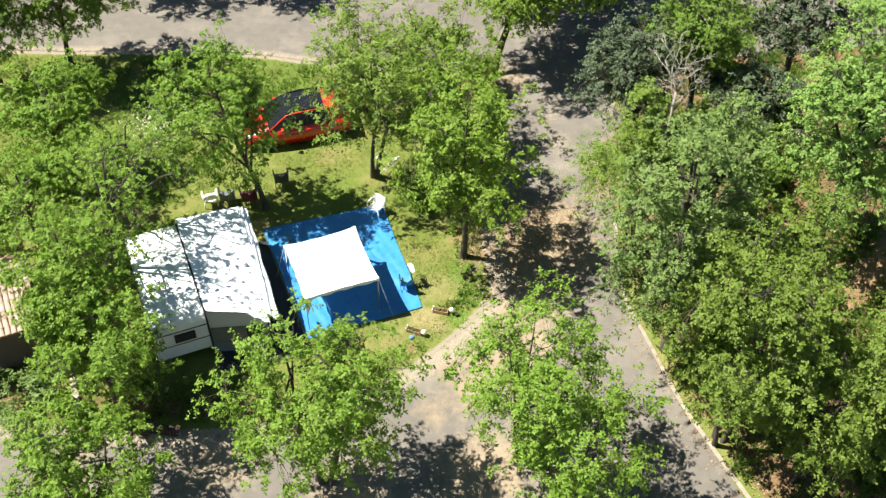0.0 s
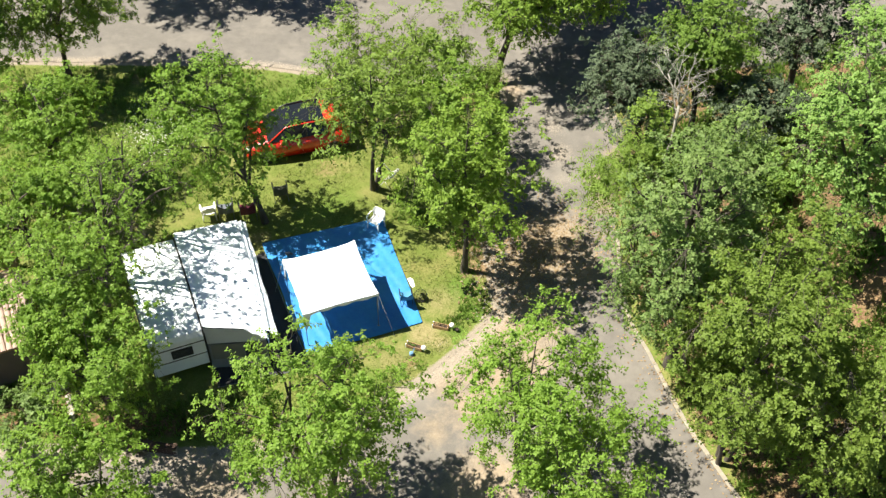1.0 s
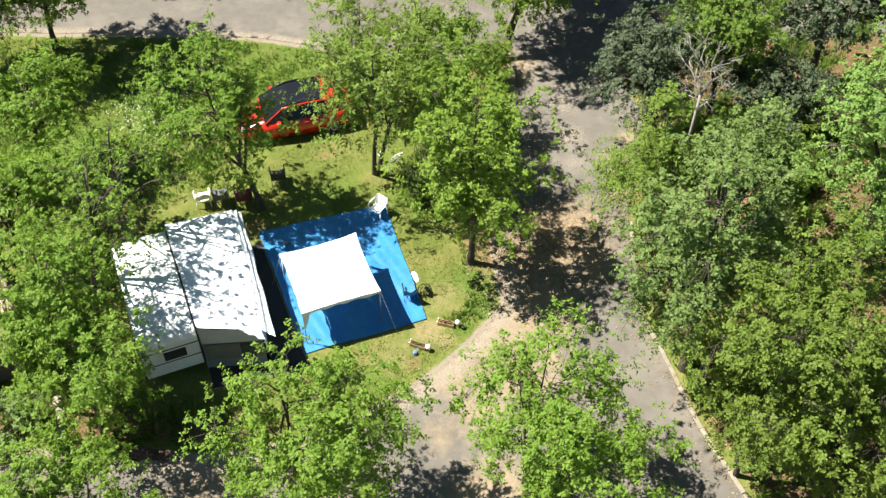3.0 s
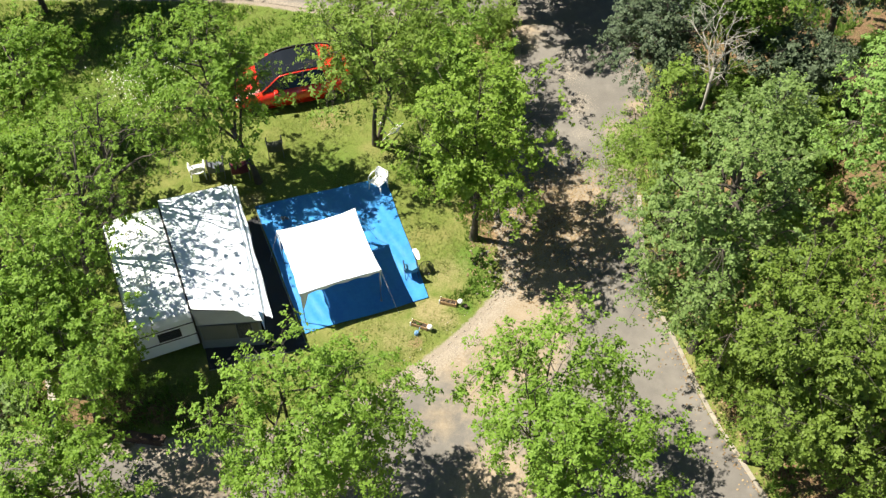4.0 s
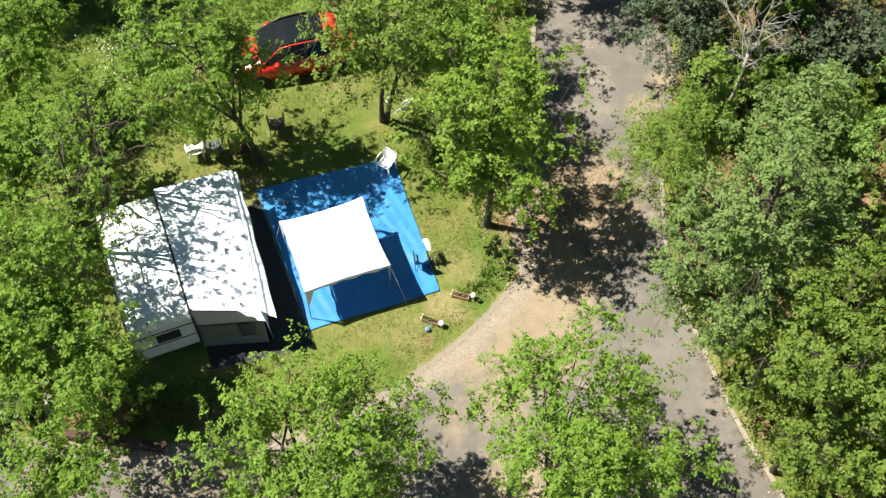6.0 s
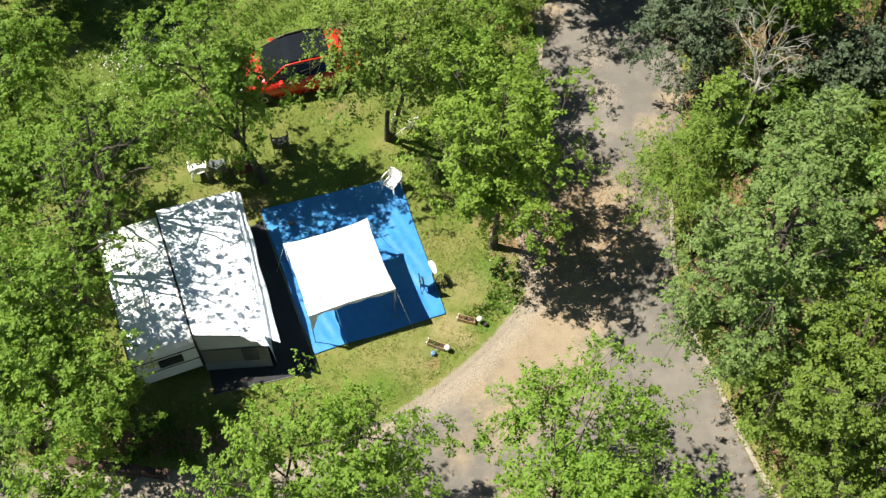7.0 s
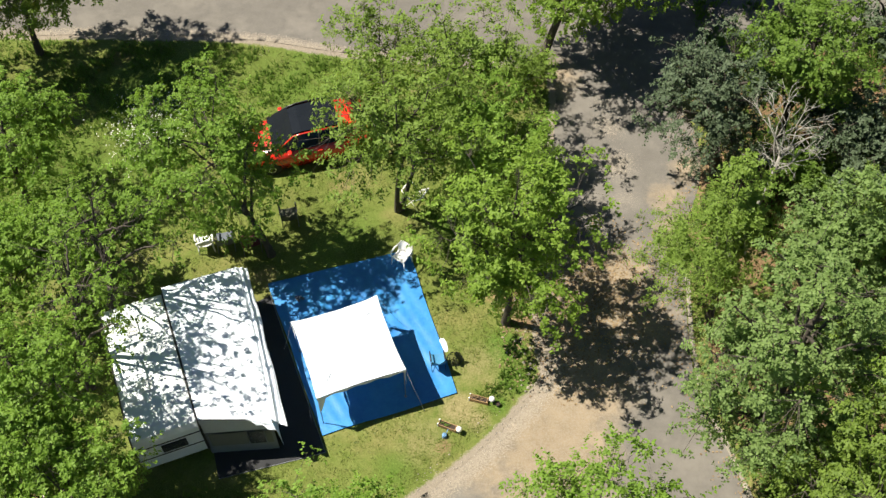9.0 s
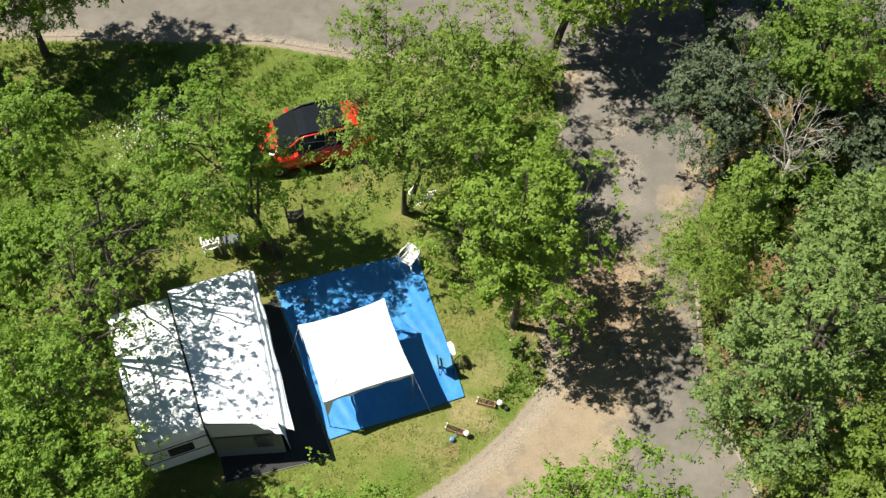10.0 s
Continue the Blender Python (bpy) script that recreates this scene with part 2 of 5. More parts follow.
def thing(name, m, label, category, group="", kind=""):
    ob = new(name)
    ob.empty_display_size = 0.2
    ob.matrix_world = m
    return tagged(ob, label, category, group, kind)


def add_box(bm, size, at, turn=(0, 0, 0), bevel=0.0):
    m = pose(*at, *turn) @ Matrix.Diagonal((*size, 1))
    made = bmesh.ops.create_cube(bm, size=1, matrix=m)["verts"]
    if bevel:
        edges = list({e for v in made for e in v.link_edges})
        bmesh.ops.bevel(bm, geom=edges, offset=bevel, segments=2, affect="EDGES", profile=0.5)
    return bm


def box(size, at=(0, 0, 0), turn=(0, 0, 0), bevel=0.0):
    return add_box(bmesh.new(), size, at, turn, bevel)


def tube_arrays(pts, radii, sides=6, closed_end=True):
    """Vertices and quads of a tube along points."""
    pts = np.asarray(pts, float)
    radii = np.broadcast_to(np.asarray(radii, float), (len(pts),))
    tang = np.gradient(pts, axis=0)
    tang /= np.linalg.norm(tang, axis=1)[:, None] + 1e-9
    ref = np.array([0.0, 0.0, 1.0]) if abs(tang[0][2]) < 0.9 else np.array([1.0, 0, 0])
    vs = []
    for p, t, r in zip(pts, tang, radii):
        a = np.cross(t, ref)
        a /= np.linalg.norm(a) + 1e-9
        b = np.cross(t, a)
        ang = np.arange(sides) * 2 * np.pi / sides
        vs.append(p + r * (np.cos(ang)[:, None] * a + np.sin(ang)[:, None] * b))
    v = np.concatenate(vs)
    i, j = np.meshgrid(np.arange(len(pts) - 1), np.arange(sides), indexing="ij")
    q = np.stack([i * sides + j, i * sides + (j + 1) % sides, (i + 1) * sides + (j + 1) % sides, (i + 1) * sides + j], -1).reshape(-1, 4)
    return v, q


def tubes(name, runs, material, parent, label="", sides=8):
    vs, fs, k = [], [], 0
    for pts, radii in runs:
        v, q = tube_arrays(pts, radii, sides)
        caps = [tuple(range(k, k + sides))[::-1], tuple(range(k + len(v) - sides, k + len(v)))]
        vs.append(v)
        fs += [tuple(r + k) for r in q] + caps
        k += len(v)
    return child(name, mesh_of(name, np.concatenate(vs), fs, material, True), parent, label)


def lathe(profile, steps=16):
    """A bmesh turned from (radius, height) pairs."""
    bm = bmesh.new()
    rings = []
    for r, z in profile:
        rings.append([bm.verts.new((r * math.cos(a), r * math.sin(a), z)) for a in (i * math.tau / steps for i in range(steps))])
    for a, b in zip(rings, rings[1:]):
        for i in range(steps):
            bm.faces.new((a[i], a[(i + 1) % steps], b[(i + 1) % steps], b[i]))
    bm.faces.new(rings[0][::-1])
    bm.faces.new(rings[-1])
    return bm


def curve_through(points, n=8):
    """A closed Catmull-Rom line through points."""
    p = np.asarray(points, float)
    out = []
    for i in range(len(p)):
        a, b, c, d = p[i - 1], p[i], p[(i + 1) % len(p)], p[(i + 2) % len(p)]
        for t in np.arange(n) / n:
            out.append(0.5 * (2 * b + (c - a) * t + (2 * a - 5 * b + 4 * c - d) * t * t + (3 * b - a - 3 * c + d) * t ** 3))
    return np.array(out)


def signed(poly, x, y):
    """Signed distance to a closed outline, negative inside."""
    d, inside = np.full(x.shape, 1e9), np.zeros(x.shape, bool)
    for (ax, ay), (bx, by) in zip(poly, np.roll(poly, -1, axis=0)):
        ex, ey = bx - ax, by - ay
        t = np.clip(((x - ax) * ex + (y - ay) * ey) / (ex * ex + ey * ey + 1e-12), 0, 1)
        d = np.minimum(d, (x - ax - t * ex) ** 2 + (y - ay - t * ey) ** 2)
        cross = ((ay > y) != (by > y)) & (x < (bx - ax) * (y - ay) / (by - ay + 1e-12) + ax)
        inside ^= cross
    return np.where(inside, -1, 1) * np.sqrt(d)


def step(a, b, v):
    t = np.clip((v - a) / (b - a), 0, 1)
    return t * t * (3 - 2 * t)


# ---- the lie of the land ----
LANE = curve_through([(27, -24), (20.8, -15), (18.3, -10.3), (17.5, -8.8), (16.7, -6.8), (16.1, -5), (15.4, -3.4), (15.15, -1), (15.1, 1.6), (15.4, 4), (15.9, 6.4), (15.7, 8.6), (14.8, 10.5),
                      (14.2, 14), (10, 14), (10.2, 10), (10.2, 6.9), (10.5, 4.7), (10, 3.2), (9.8, 0.6), (10, -1.2), (10.3, -2.8), (9.8, -3.8), (8.7, -5.3),
                      (7.7, -6.4), (6.6, -7.4), (4.5, -9), (1.5, -10.2), (-3, -10.7), (-9, -10.7), (-18, -10), (-18, -15), (0, -16), (6, -19), (9, -28), (14, -60), (34, -60)])
ROAD = curve_through([(-46, 7), (-30, 9.8), (-18, 11.4), (-11.8, 12), (-6.8, 12.4), (-3, 12.5), (0, 12.1), (4, 11.9), (9, 12), (15, 12.4), (26, 14), (44, 18), (44, 24), (26, 21.5), (15, 20.2), (5, 20.4), (-6, 20.6), (-18, 19.4), (-30, 17), (-46, 14)])


def kerb_x(y):
    return np.interp(y, (-24, -15, -10.3, -8.8, -6.8, -5, -3.4, -1, 1.6, 4, 6.4, 8.6), (27, 20.8, 18.3, 17.5, 16.7, 16.1, 15.4, 15.15, 15.1, 15.4, 15.9, 15.7))


def ground_z(x, y):
    x, y = np.asarray(x, float), np.asarray(y, float)
    z = 0.075 * (np.logaddexp(0, (x - 9.0) * 1.5) / 1.5)
    z = np.minimum(z, 0.075 * 9 + 0.03 * np.maximum(x - 18, 0))
    bank = np.clip(x - kerb_x(y) - 0.3, 0, 9) * step(-30, -8, y) * (1 - step(4, 12, y))
    z = z + 0.34 * bank + 0.02 * bank * np.sin(x * 1.7 + y)
    near = 1 - step(40, 80, np.abs(x) + np.abs(y) * 0.5)
    return z + near * 0.025 * (np.sin(x * 1.3 + 0.7 * y) + np.sin(y * 1.7 - 0.4 * x))


def gz(x, y):
    return float(ground_z(x, y))

# ---- ground and roads ----


def grid_axes():
    def axis(lo, hi, pitch, far):
        inner = np.arange(lo, hi + pitch / 2, pitch)
        out = np.geomspace(1.0, far, 14)
        return np.concatenate([lo - out[::-1], inner, hi + out])
    return axis(-20, 32, 0.2, 700), axis(-24, 24, 0.2, 700)


def spots(x, y, rows):
    """Soft round patches: x, y, radius, strength."""
    m = np.zeros_like(x)
    for cx, cy, r, s in rows:
        m = np.maximum(m, s * np.exp(-((x - cx) ** 2 + (y - cy) ** 2) / (r * r)))
    return m


GX, GY = grid_axes()
XX, YY = np.meshgrid(GX, GY)
SD = np.minimum(signed(LANE, XX, YY), signed(ROAD, XX, YY))


def build_ground():
    ny, nx = XX.shape
    z = ground_z(XX, YY) - 0.05 * step(0.1, -0.3, SD)
    v = np.stack([XX, YY, z], -1).reshape(-1, 3)
    i, j = np.meshgrid(np.arange(ny - 1), np.arange(nx - 1), indexing="ij")
    q = np.stack([i * nx + j, i * nx + j + 1, (i + 1) * nx + j + 1, (i + 1) * nx + j], -1).reshape(-1, 4)
    me = quick_mesh("ground", v, q, M_GROUND, True)
    right = XX - kerb_x(YY)
    camp = 1 - step(-0.5, 0.2, right)
    gravel = (1 - step(0.0, 0.62, SD)) * 0.85 * camp
    litter = np.maximum(step(0.1, 0.9, right), step(18, 20, YY)) * 0.8
    litter = np.maximum(litter, 0.75 * (1 - step(-9.5, -7.5, YY)) * (1 - step(2, 5, XX)) * step(0.3, 1, SD))
    straw = spots(XX, YY, [(7.85, -2.6, 1.2, 0.56), (6.3, -5.6, 1.3, 0.5), (7.35, -4.35, 0.75, 0.95), (8.0, -4.75, 0.5, 0.85), (6.5, -5.5, 0.6, 0.55), (2.4, 4.9, 1.3, 0.34), (-0.2, 0.35, 0.6, 0.8), (4.6, 9.2, 1.5, 0.6), (2.2, 9.3, 1.4, 0.7)])
    soil = spots(XX, YY, [(7.0, -5.75, 0.45, 0.6), (9.0, 0.6, 1.3, 0.8), (9.5, -0.6, 0.7, 0.8), (-2.4, -0.9, 0.7, 0.65), (2.0, 5.0, 1.0, 0.5),
                          (-6.2, -8.6, 0.8, 0.9), (-5.6, -9.9, 0.6, 0.8), (8.6, 10.9, 1.3, 0.9), (15.9, 3.2, 1.2, 0.8), (16.2, 6.0, 1.2, 0.85), (20.8, -0.8, 1.6, 0.9), (16.6, 6.4, 1.3, 0.85), (23.9, -3.0, 1.8, 0.95),
                          (22.5, -5.5, 1.5, 0.8), (-3.6, 5.5, 0.8, 0.45), (-8.5, 10.8, 1.0, 0.5)])
    lush = spots(XX, YY, [(8.8, -1.9, 0.9, 1.0), (9.2, -3.0, 0.75, 1.0), (8.7, -4.1, 0.5, 0.9), (-6, 8.8, 4, 0.75), (-9, 4, 4, 0.7), (-6, 3.5, 2.5, 0.65), (2.5, 2.2, 2.4, 0.6), (6.6, 3.4, 2.2, 0.7), (5.5, -6.8, 1, 0.6), (-4.5, -9, 1.6, 0.8), (0, 10, 5, 0.6)])
    for name, val in (("gravel", gravel), ("litter", litter), ("soil", soil), ("lush", lush), ("straw", straw)):
        a = me.attributes.new(name, "FLOAT", "POINT")
        a.data.foreach_set("value", val.ravel().astype(np.float32))
    tagged(new("ground", me), "sunlit grass with dry patches, bare soil and leaf litter", "ground", kind="structure")


def build_road():
    ix, iy = np.where((GX > -20.1) & (GX < 32.1))[0], np.where((GY > -60.1) & (GY < 24.1))[0]
    x, y, d = (a[iy[0]:iy[-1] + 1, ix[0]:ix[-1] + 1].copy() for a in (XX, YY, SD))
    gy, gx = np.gradient(d, 0.2)
    near = np.abs(d) < 0.21
    x = np.where(near, x - d * gx, x)
    y = np.where(near, y - d * gy, y)
    z = ground_z(x, y) + 0.012
    ny, nx = x.shape
    keep = (d[:-1, :-1] + d[1:, :-1] + d[:-1, 1:] + d[1:, 1:]) < 0
    i, j = np.where(keep)
    q = np.stack([i * nx + j, i * nx + j + 1, (i + 1) * nx + j + 1, (i + 1) * nx + j], -1)
    used, inv = np.unique(q, return_inverse=True)
    px, py, pd = x.ravel()[used], y.ravel()[used], d.ravel()[used]
    me = quick_mesh("road", np.stack([px, py, z.ravel()[used]], -1), inv.reshape(-1, 4), M_ROAD, True)
    dirt = spots(px, py, [(11.2, -3.4, 2.1, 1.1), (10.6, -5.6, 2.3, 1.05), (8.6, -6.6, 1.3, 0.7), (9.6, -7.6, 1.6, 0.8), (11.0, -1.0, 1.6, 0.85), (12.4, 0.9, 2.2, 0.9), (13.4, -0.6, 1.6, 0.8), (10.2, -11.2, 2.0, 0.9), (12.3, -3.6, 0.9, 0.8),
                          (14.9, 3.4, 1.1, 0.9), (14.5, 5.0, 1.0, 0.75), (15.4, 6.4, 0.9, 0.8), (9.8, 11.2, 1.6, 0.9), (0.5, -11.4, 2.2, 0.7), (5.5, -12.5, 2.2, 0.7), (-5, -12, 2, 0.5), (8.2, -8.8, 1.1, 0.6)])
    camp = (px < 12) & (py < 0.5)
    pale = np.where(camp, 0.72 * (1 - step(0.15, 1.25, -pd)), 0.0)
    pale = np.maximum(pale, np.where((py > 11.5) & (py < 13.2) & (px < 9), 0.7 * (1 - step(0.1, 0.9, -pd)), 0.0))
    pale = np.maximum(pale, spots(px, py, [(12.4, 8.6, 1.3, 0.52), (12.7, 6.6, 1.3, 0.56), (12.2, 10.0, 1.0, 0.45), (13.0, 4.9, 1.0, 0.45)]))
    for name, val in (("dirt", dirt), ("pale", pale)):
        a = me.attributes.new(name, "FLOAT", "POINT")
        a.data.foreach_set("value", val.astype(np.float32))
    tagged(new("road", me), "pale grey worn asphalt lane with tan dust", "road", kind="structure")


build_ground()
build_road()

# ---- trees ----


def leaf_cloud(centres, outward, count, spread, size, width, rng, up=0.8, roots=None):
    """Loose four-sided leaves round clump centres."""
    n = len(centres) * count
    c = np.repeat(centres, count, axis=0)
    o = np.repeat(outward, count, axis=0)
    r = rng.normal(size=(n, 3))
    r /= np.linalg.norm(r, axis=1)[:, None]
    if roots is not None:
        back = np.repeat(roots, count, axis=0) - c
        back *= np.minimum(1, 0.9 / (np.linalg.norm(back, axis=1)[:, None] + 1e-6))
        c = c + back * rng.uniform(-0.15, 0.75, (n, 1))
    p = c + r * (rng.random((n, 1)) ** 0.45) * spread * np.array([1, 1, 0.72])
    nrm = rng.normal(size=(n, 3)) * 0.55 + np.array([-0.25, 0, up]) + 0.35 * o
    nrm /= np.linalg.norm(nrm, axis=1)[:, None]
    t = np.cross(nrm, rng.normal(size=(n, 3)))
    t /= np.linalg.norm(t, axis=1)[:, None]
    b = np.cross(nrm, t)
    s = size * rng.uniform(0.65, 1.3, (n, 1))
    v = np.stack([p - t * s * 0.5, p + b * s * width * 0.5 + t * s * 0.08, p + t * s * 0.5 - nrm * s * 0.12, p - b * s * width * 0.5 + t * s * 0.08], 1)
    return v.reshape(-1, 3), np.arange(n * 4).reshape(-1, 4)


def leaf_sprays(centres, roots, mid, count, spread, size, width, rng):
    """Leaves set in pairs along fanned twigs, ending in a rosette."""
    per = 11
    twigs = max(1, int(round(count / per)))
    n = len(centres) * twigs
    c, r = np.repeat(centres, twigs, axis=0), np.repeat(roots, twigs, axis=0)
    way = c - r
    way /= np.linalg.norm(way, axis=1)[:, None] + 1e-6
    out = c - mid
    out /= np.linalg.norm(out, axis=1)[:, None] + 1e-6
    d = way * 0.35 + out * 0.4 + rng.normal(size=(n, 3)) * 0.75
    d[:, 2] = d[:, 2] * 0.75 + 0.15
    d /= np.linalg.norm(d, axis=1)[:, None]
    back = r - c
    back *= np.minimum(1, 0.8 / (np.linalg.norm(back, axis=1)[:, None] + 1e-6))
    start = c + back * rng.uniform(-0.05, 0.35, (n, 1)) + rng.normal(size=(n, 3)) * spread * 0.22
    length = spread * rng.uniform(0.8, 1.7, (n, 1))
    # leaves crowd towards the twig's end
    f = np.clip(1 - (np.arange(per)[None] / per) ** 1.5 + rng.normal(size=(n, per)) * 0.05, 0, 1.05)[..., None]
    p = start[:, None] + d[:, None] * length[:, None] * f - np.array([0, 0, 1.0]) * (f ** 2) * length[:, None] * 0.22
    nrm = np.array([-0.15, 0, 0.70]) + 0.65 * d[:, None] + 0.25 * out[:, None] + rng.normal(size=(n, 1, 3)) * 0.22 + rng.normal(size=(n, per, 3)) * 0.45
    nrm /= np.linalg.norm(nrm, axis=2)[..., None]
    side = np.cross(nrm, d[:, None] + 0 * nrm)
    side *= np.where(np.arange(per) % 2 == 0, 1.0, -1.0)[None, :, None]
    t = side * rng.uniform(0.5, 1.1, (n, per, 1)) + d[:, None] * rng.uniform(0.2, 0.9, (n, per, 1)) + rng.normal(size=(n, per, 3)) * 0.18
    t -= nrm * (t * nrm).sum(-1)[..., None]
    t /= np.linalg.norm(t, axis=2)[..., None] + 1e-6
    b = np.cross(nrm, t)
    s = size * rng.uniform(0.7, 1.35, (n, per, 1))
    v = np.stack([p, p + b * s * width * 0.5 + t * s * 0.45, p + t * s - nrm * s * 0.14, p - b * s * width * 0.5 + t * s * 0.45], 2)
    return v.reshape(-1, 3), np.arange(n * per * 4).reshape(-1, 4)


def make_tree(x, y, top, rad, low, leaf, seed, label, clumps=400, count=42, spread=0.24, size=0.128, width=0.62, off=(0, 0), bark=None, girth=0.14, stems=1, gaps=-0.12, limbs=11, name="tree", category="tree", sink=0.0, group="trees of the campsite"):
    rng = np.random.RandomState(seed)
    count, size, rad = int(count * 1.25), size * 0.84, rad * 0.90
    base = gz(x, y)
    root = thing(name, pose(x, y, base - sink), label, category, group)
    cz, rz = (top + low) / 2, (top - low) / 2
    mid = np.array([off[0], off[1], cz])
    runs, nodes = [], []
    for s in range(stems):
        a = rng.uniform(0, 6.28)
        tip = mid + np.array([0, 0, rz * 0.62]) + (np.array([math.cos(a), math.sin(a), 0]) * rad * 0.45 if stems > 1 else 0)
        foot = np.array([0, 0, -0.15]) + (np.array([math.cos(a), math.sin(a), 0]) * girth * 1.1 if stems > 1 else 0)
        u = np.linspace(0, 1, 9)[:, None]
        trunk = foot + (tip - foot) * u + np.stack([np.sin(u[:, 0] * 5 + a), np.cos(u[:, 0] * 4 + a), 0 * u[:, 0]], -1) * 0.09 * top / 7 * np.sin(u * 3.1)
        g = girth / math.sqrt(stems)
        rr = g * (1 - 0.82 * u[:, 0]) + g * 0.45 * np.exp(-u[:, 0] * 22)
        runs.append((trunk, rr, 8))
        nodes.append(trunk[4:])
        n_l = max(4, limbs // stems)
        for i in range(n_l):
            f = 0.28 + 0.62 * (i + rng.random()) / n_l
            f = max(f, min(0.6, low * 0.75 / top))
            start = np.array([np.interp(f, u[:, 0], trunk[:, k]) for k in range(3)])
            ang = i * 2.4 + rng.uniform(-0.4, 0.4) + a
            el = rng.uniform(-0.35, 0.75) + (f - 0.5) * 0.8
            end = mid + np.array([math.cos(ang) * math.cos(el) * rad, math.sin(ang) * math.cos(el) * rad, math.sin(el) * rz]) * rng.uniform(0.68, 0.9)
            w = np.linspace(0, 1, 11)[:, None]
            limb = start + (end - start) * w + np.array([0, 0, 1]) * np.sin(w * 3.14) * 0.10 * np.linalg.norm(end - start) + rng.normal(size=(11, 3)) * 0.045 * w
            runs.append((limb, g * (0.50 - 0.40 * w[:, 0]) * (1.15 - 0.6 * f), 6))
            nodes.append(limb[2:])
    nodes = np.concatenate(nodes)
    pts = rng.normal(size=(clumps * 4, 3))
    pts /= np.linalg.norm(pts, axis=1)[:, None]
    lump = np.array([noise.noise(Vector(p * 1.9) + Vector((seed * 3.1, 0, 0))) for p in pts])
    rr = (0.30 + 0.70 * rng.random(len(pts)) ** 0.45) * (1.0 + 0.95 * lump)
    cen = mid + pts * rr[:, None] * np.array([rad, rad, rz])
    # half of the sprays sit along the outer limbs
    tips = np.concatenate([r[0][5:] for r in runs if len(r[0]) == 11])
    pick = rng.randint(len(tips), size=len(cen))
    along = tips[pick] + rng.normal(size=cen.shape) * np.array([0.17, 0.17, 0.12]) * rad
    cen = np.where((rng.random(len(cen)) < 0.5)[:, None], along, cen)
    cen = cen[cen[:, 2] > low * 0.8]
    keep = np.array([noise.noise(Vector(p * 0.8) + Vector((0, seed * 1.7, 0))) + 0.8 * noise.noise(Vector(p * 1.7) + Vector((seed, 0, 0))) > gaps + 0.05 for p in cen])
    cen = cen[keep][:clumps]
    near = nodes[np.argmin(((cen[:, None] - nodes[None]) ** 2).sum(-1), axis=1)]
    reach = cen - near
    cen = near + reach * np.minimum(1, 1.3 / (np.linalg.norm(reach, axis=1)[:, None] + 1e-6))
    vs, fs, k = [], [], 0
    for p, r, sd in runs:
        v, q = tube_arrays(p, r, sd)
        vs.append(v)
        fs.append(q + k)
        k += len(v)
    for c, s in zip(cen, near):
        m = (c + s) / 2 + rng.normal(size=3) * 0.06
        v, q = tube_arrays([s, m, c], [girth * 0.055, girth * 0.04, girth * 0.02], 4)
        vs.append(v)
        fs.append(q + k)
        k += len(v)
    child("trunk", quick_mesh("trunk", np.concatenate(vs), np.concatenate(fs), bark or M_BARK, True), root)
    v, q = leaf_sprays(cen, near, mid, count, spread, size, width, rng)
    child("crown", quick_mesh("crown", v, q, M_LEAF[leaf]), root)
    return root


BROAD = "young broadleaf tree with bright yellow-green spring leaves"
make_tree(8.75, -0.85, 9.3, 3.25, 2.1, "lime", 11, "full round tree with fresh lime-green leaves beside the lane", clumps=620, count=26, spread=0.27, size=0.145, off=(0.0, -0.1), girth=0.13, gaps=0.03)
make_tree(-0.1, 1.3, 8.9, 3.2, 1.9, "bright", 12, "slender tree with pale green leaves on the lawn", clumps=760, count=27, off=(-1.4, -0.1), girth=0.13, gaps=-0.12)
make_tree(4.3, 4.0, 9.4, 3.2, 2.8, "feather", 13, "forked tree with thin feathery foliage behind the groundsheet", clumps=430, count=26, size=0.16, width=0.48, spread=0.30, girth=0.15, gaps=0.0, stems=2, limbs=16, off=(0.3, -0.9))
make_tree(6.9, 7.0, 8.2, 2.7, 1.2, "feather", 14, "loose sapling clump with narrow yellow-green leaves", clumps=380, count=26, size=0.16, width=0.46, spread=0.30, girth=0.10, gaps=-0.02, stems=4)
make_tree(3.2, 8.4, 6.4, 2.1, 1.0, "feather", 33, "loose sapling clump with narrow yellow-green leaves", clumps=200, count=26, size=0.16, width=0.46, spread=0.30, girth=0.08, stems=3)
make_tree(-5.2, -2.2, 9.0, 2.6, 1.6, "bright", 15, BROAD, clumps=400, count=10, spread=0.2, size=0.12, off=(1.35, 0), gaps=-0.02)
make_tree(-5.3, -4.7, 9.2, 2.1, 2.4, "bright", 50, BROAD, clumps=270, count=10, spread=0.2, size=0.12, off=(1.45, 0), gaps=-0.02)
make_tree(-8.2, -3.2, 6.6, 2.6, 1.6, "bright", 31, BROAD, clumps=460, count=34, gaps=-0.1)
make_tree(-5.3, -7.0, 8.0, 2.5, 3.0, "bright", 16, BROAD, clumps=440, count=24, spread=0.24, size=0.12, off=(0.4, -0.4), gaps=-0.2)
make_tree(-4.7, -8.9, 7.2, 1.9, 2.4, "bright", 32, BROAD, clumps=420, count=38, girth=0.1, stems=2, off=(0.2, 0.2), gaps=-0.4)
make_tree(-9.8, 2.6, 6.4, 2.6, 1.6, "bright", 17, BROAD, clumps=460, count=36, off=(0.6, 0.2))
make_tree(-12.1, 10.9, 9.6, 4.0, 2.0, "feather", 18, "tall roadside tree with thin dark twigs", clumps=900, count=42, girth=0.14, off=(0.9, -0.3), limbs=22, gaps=-0.15)
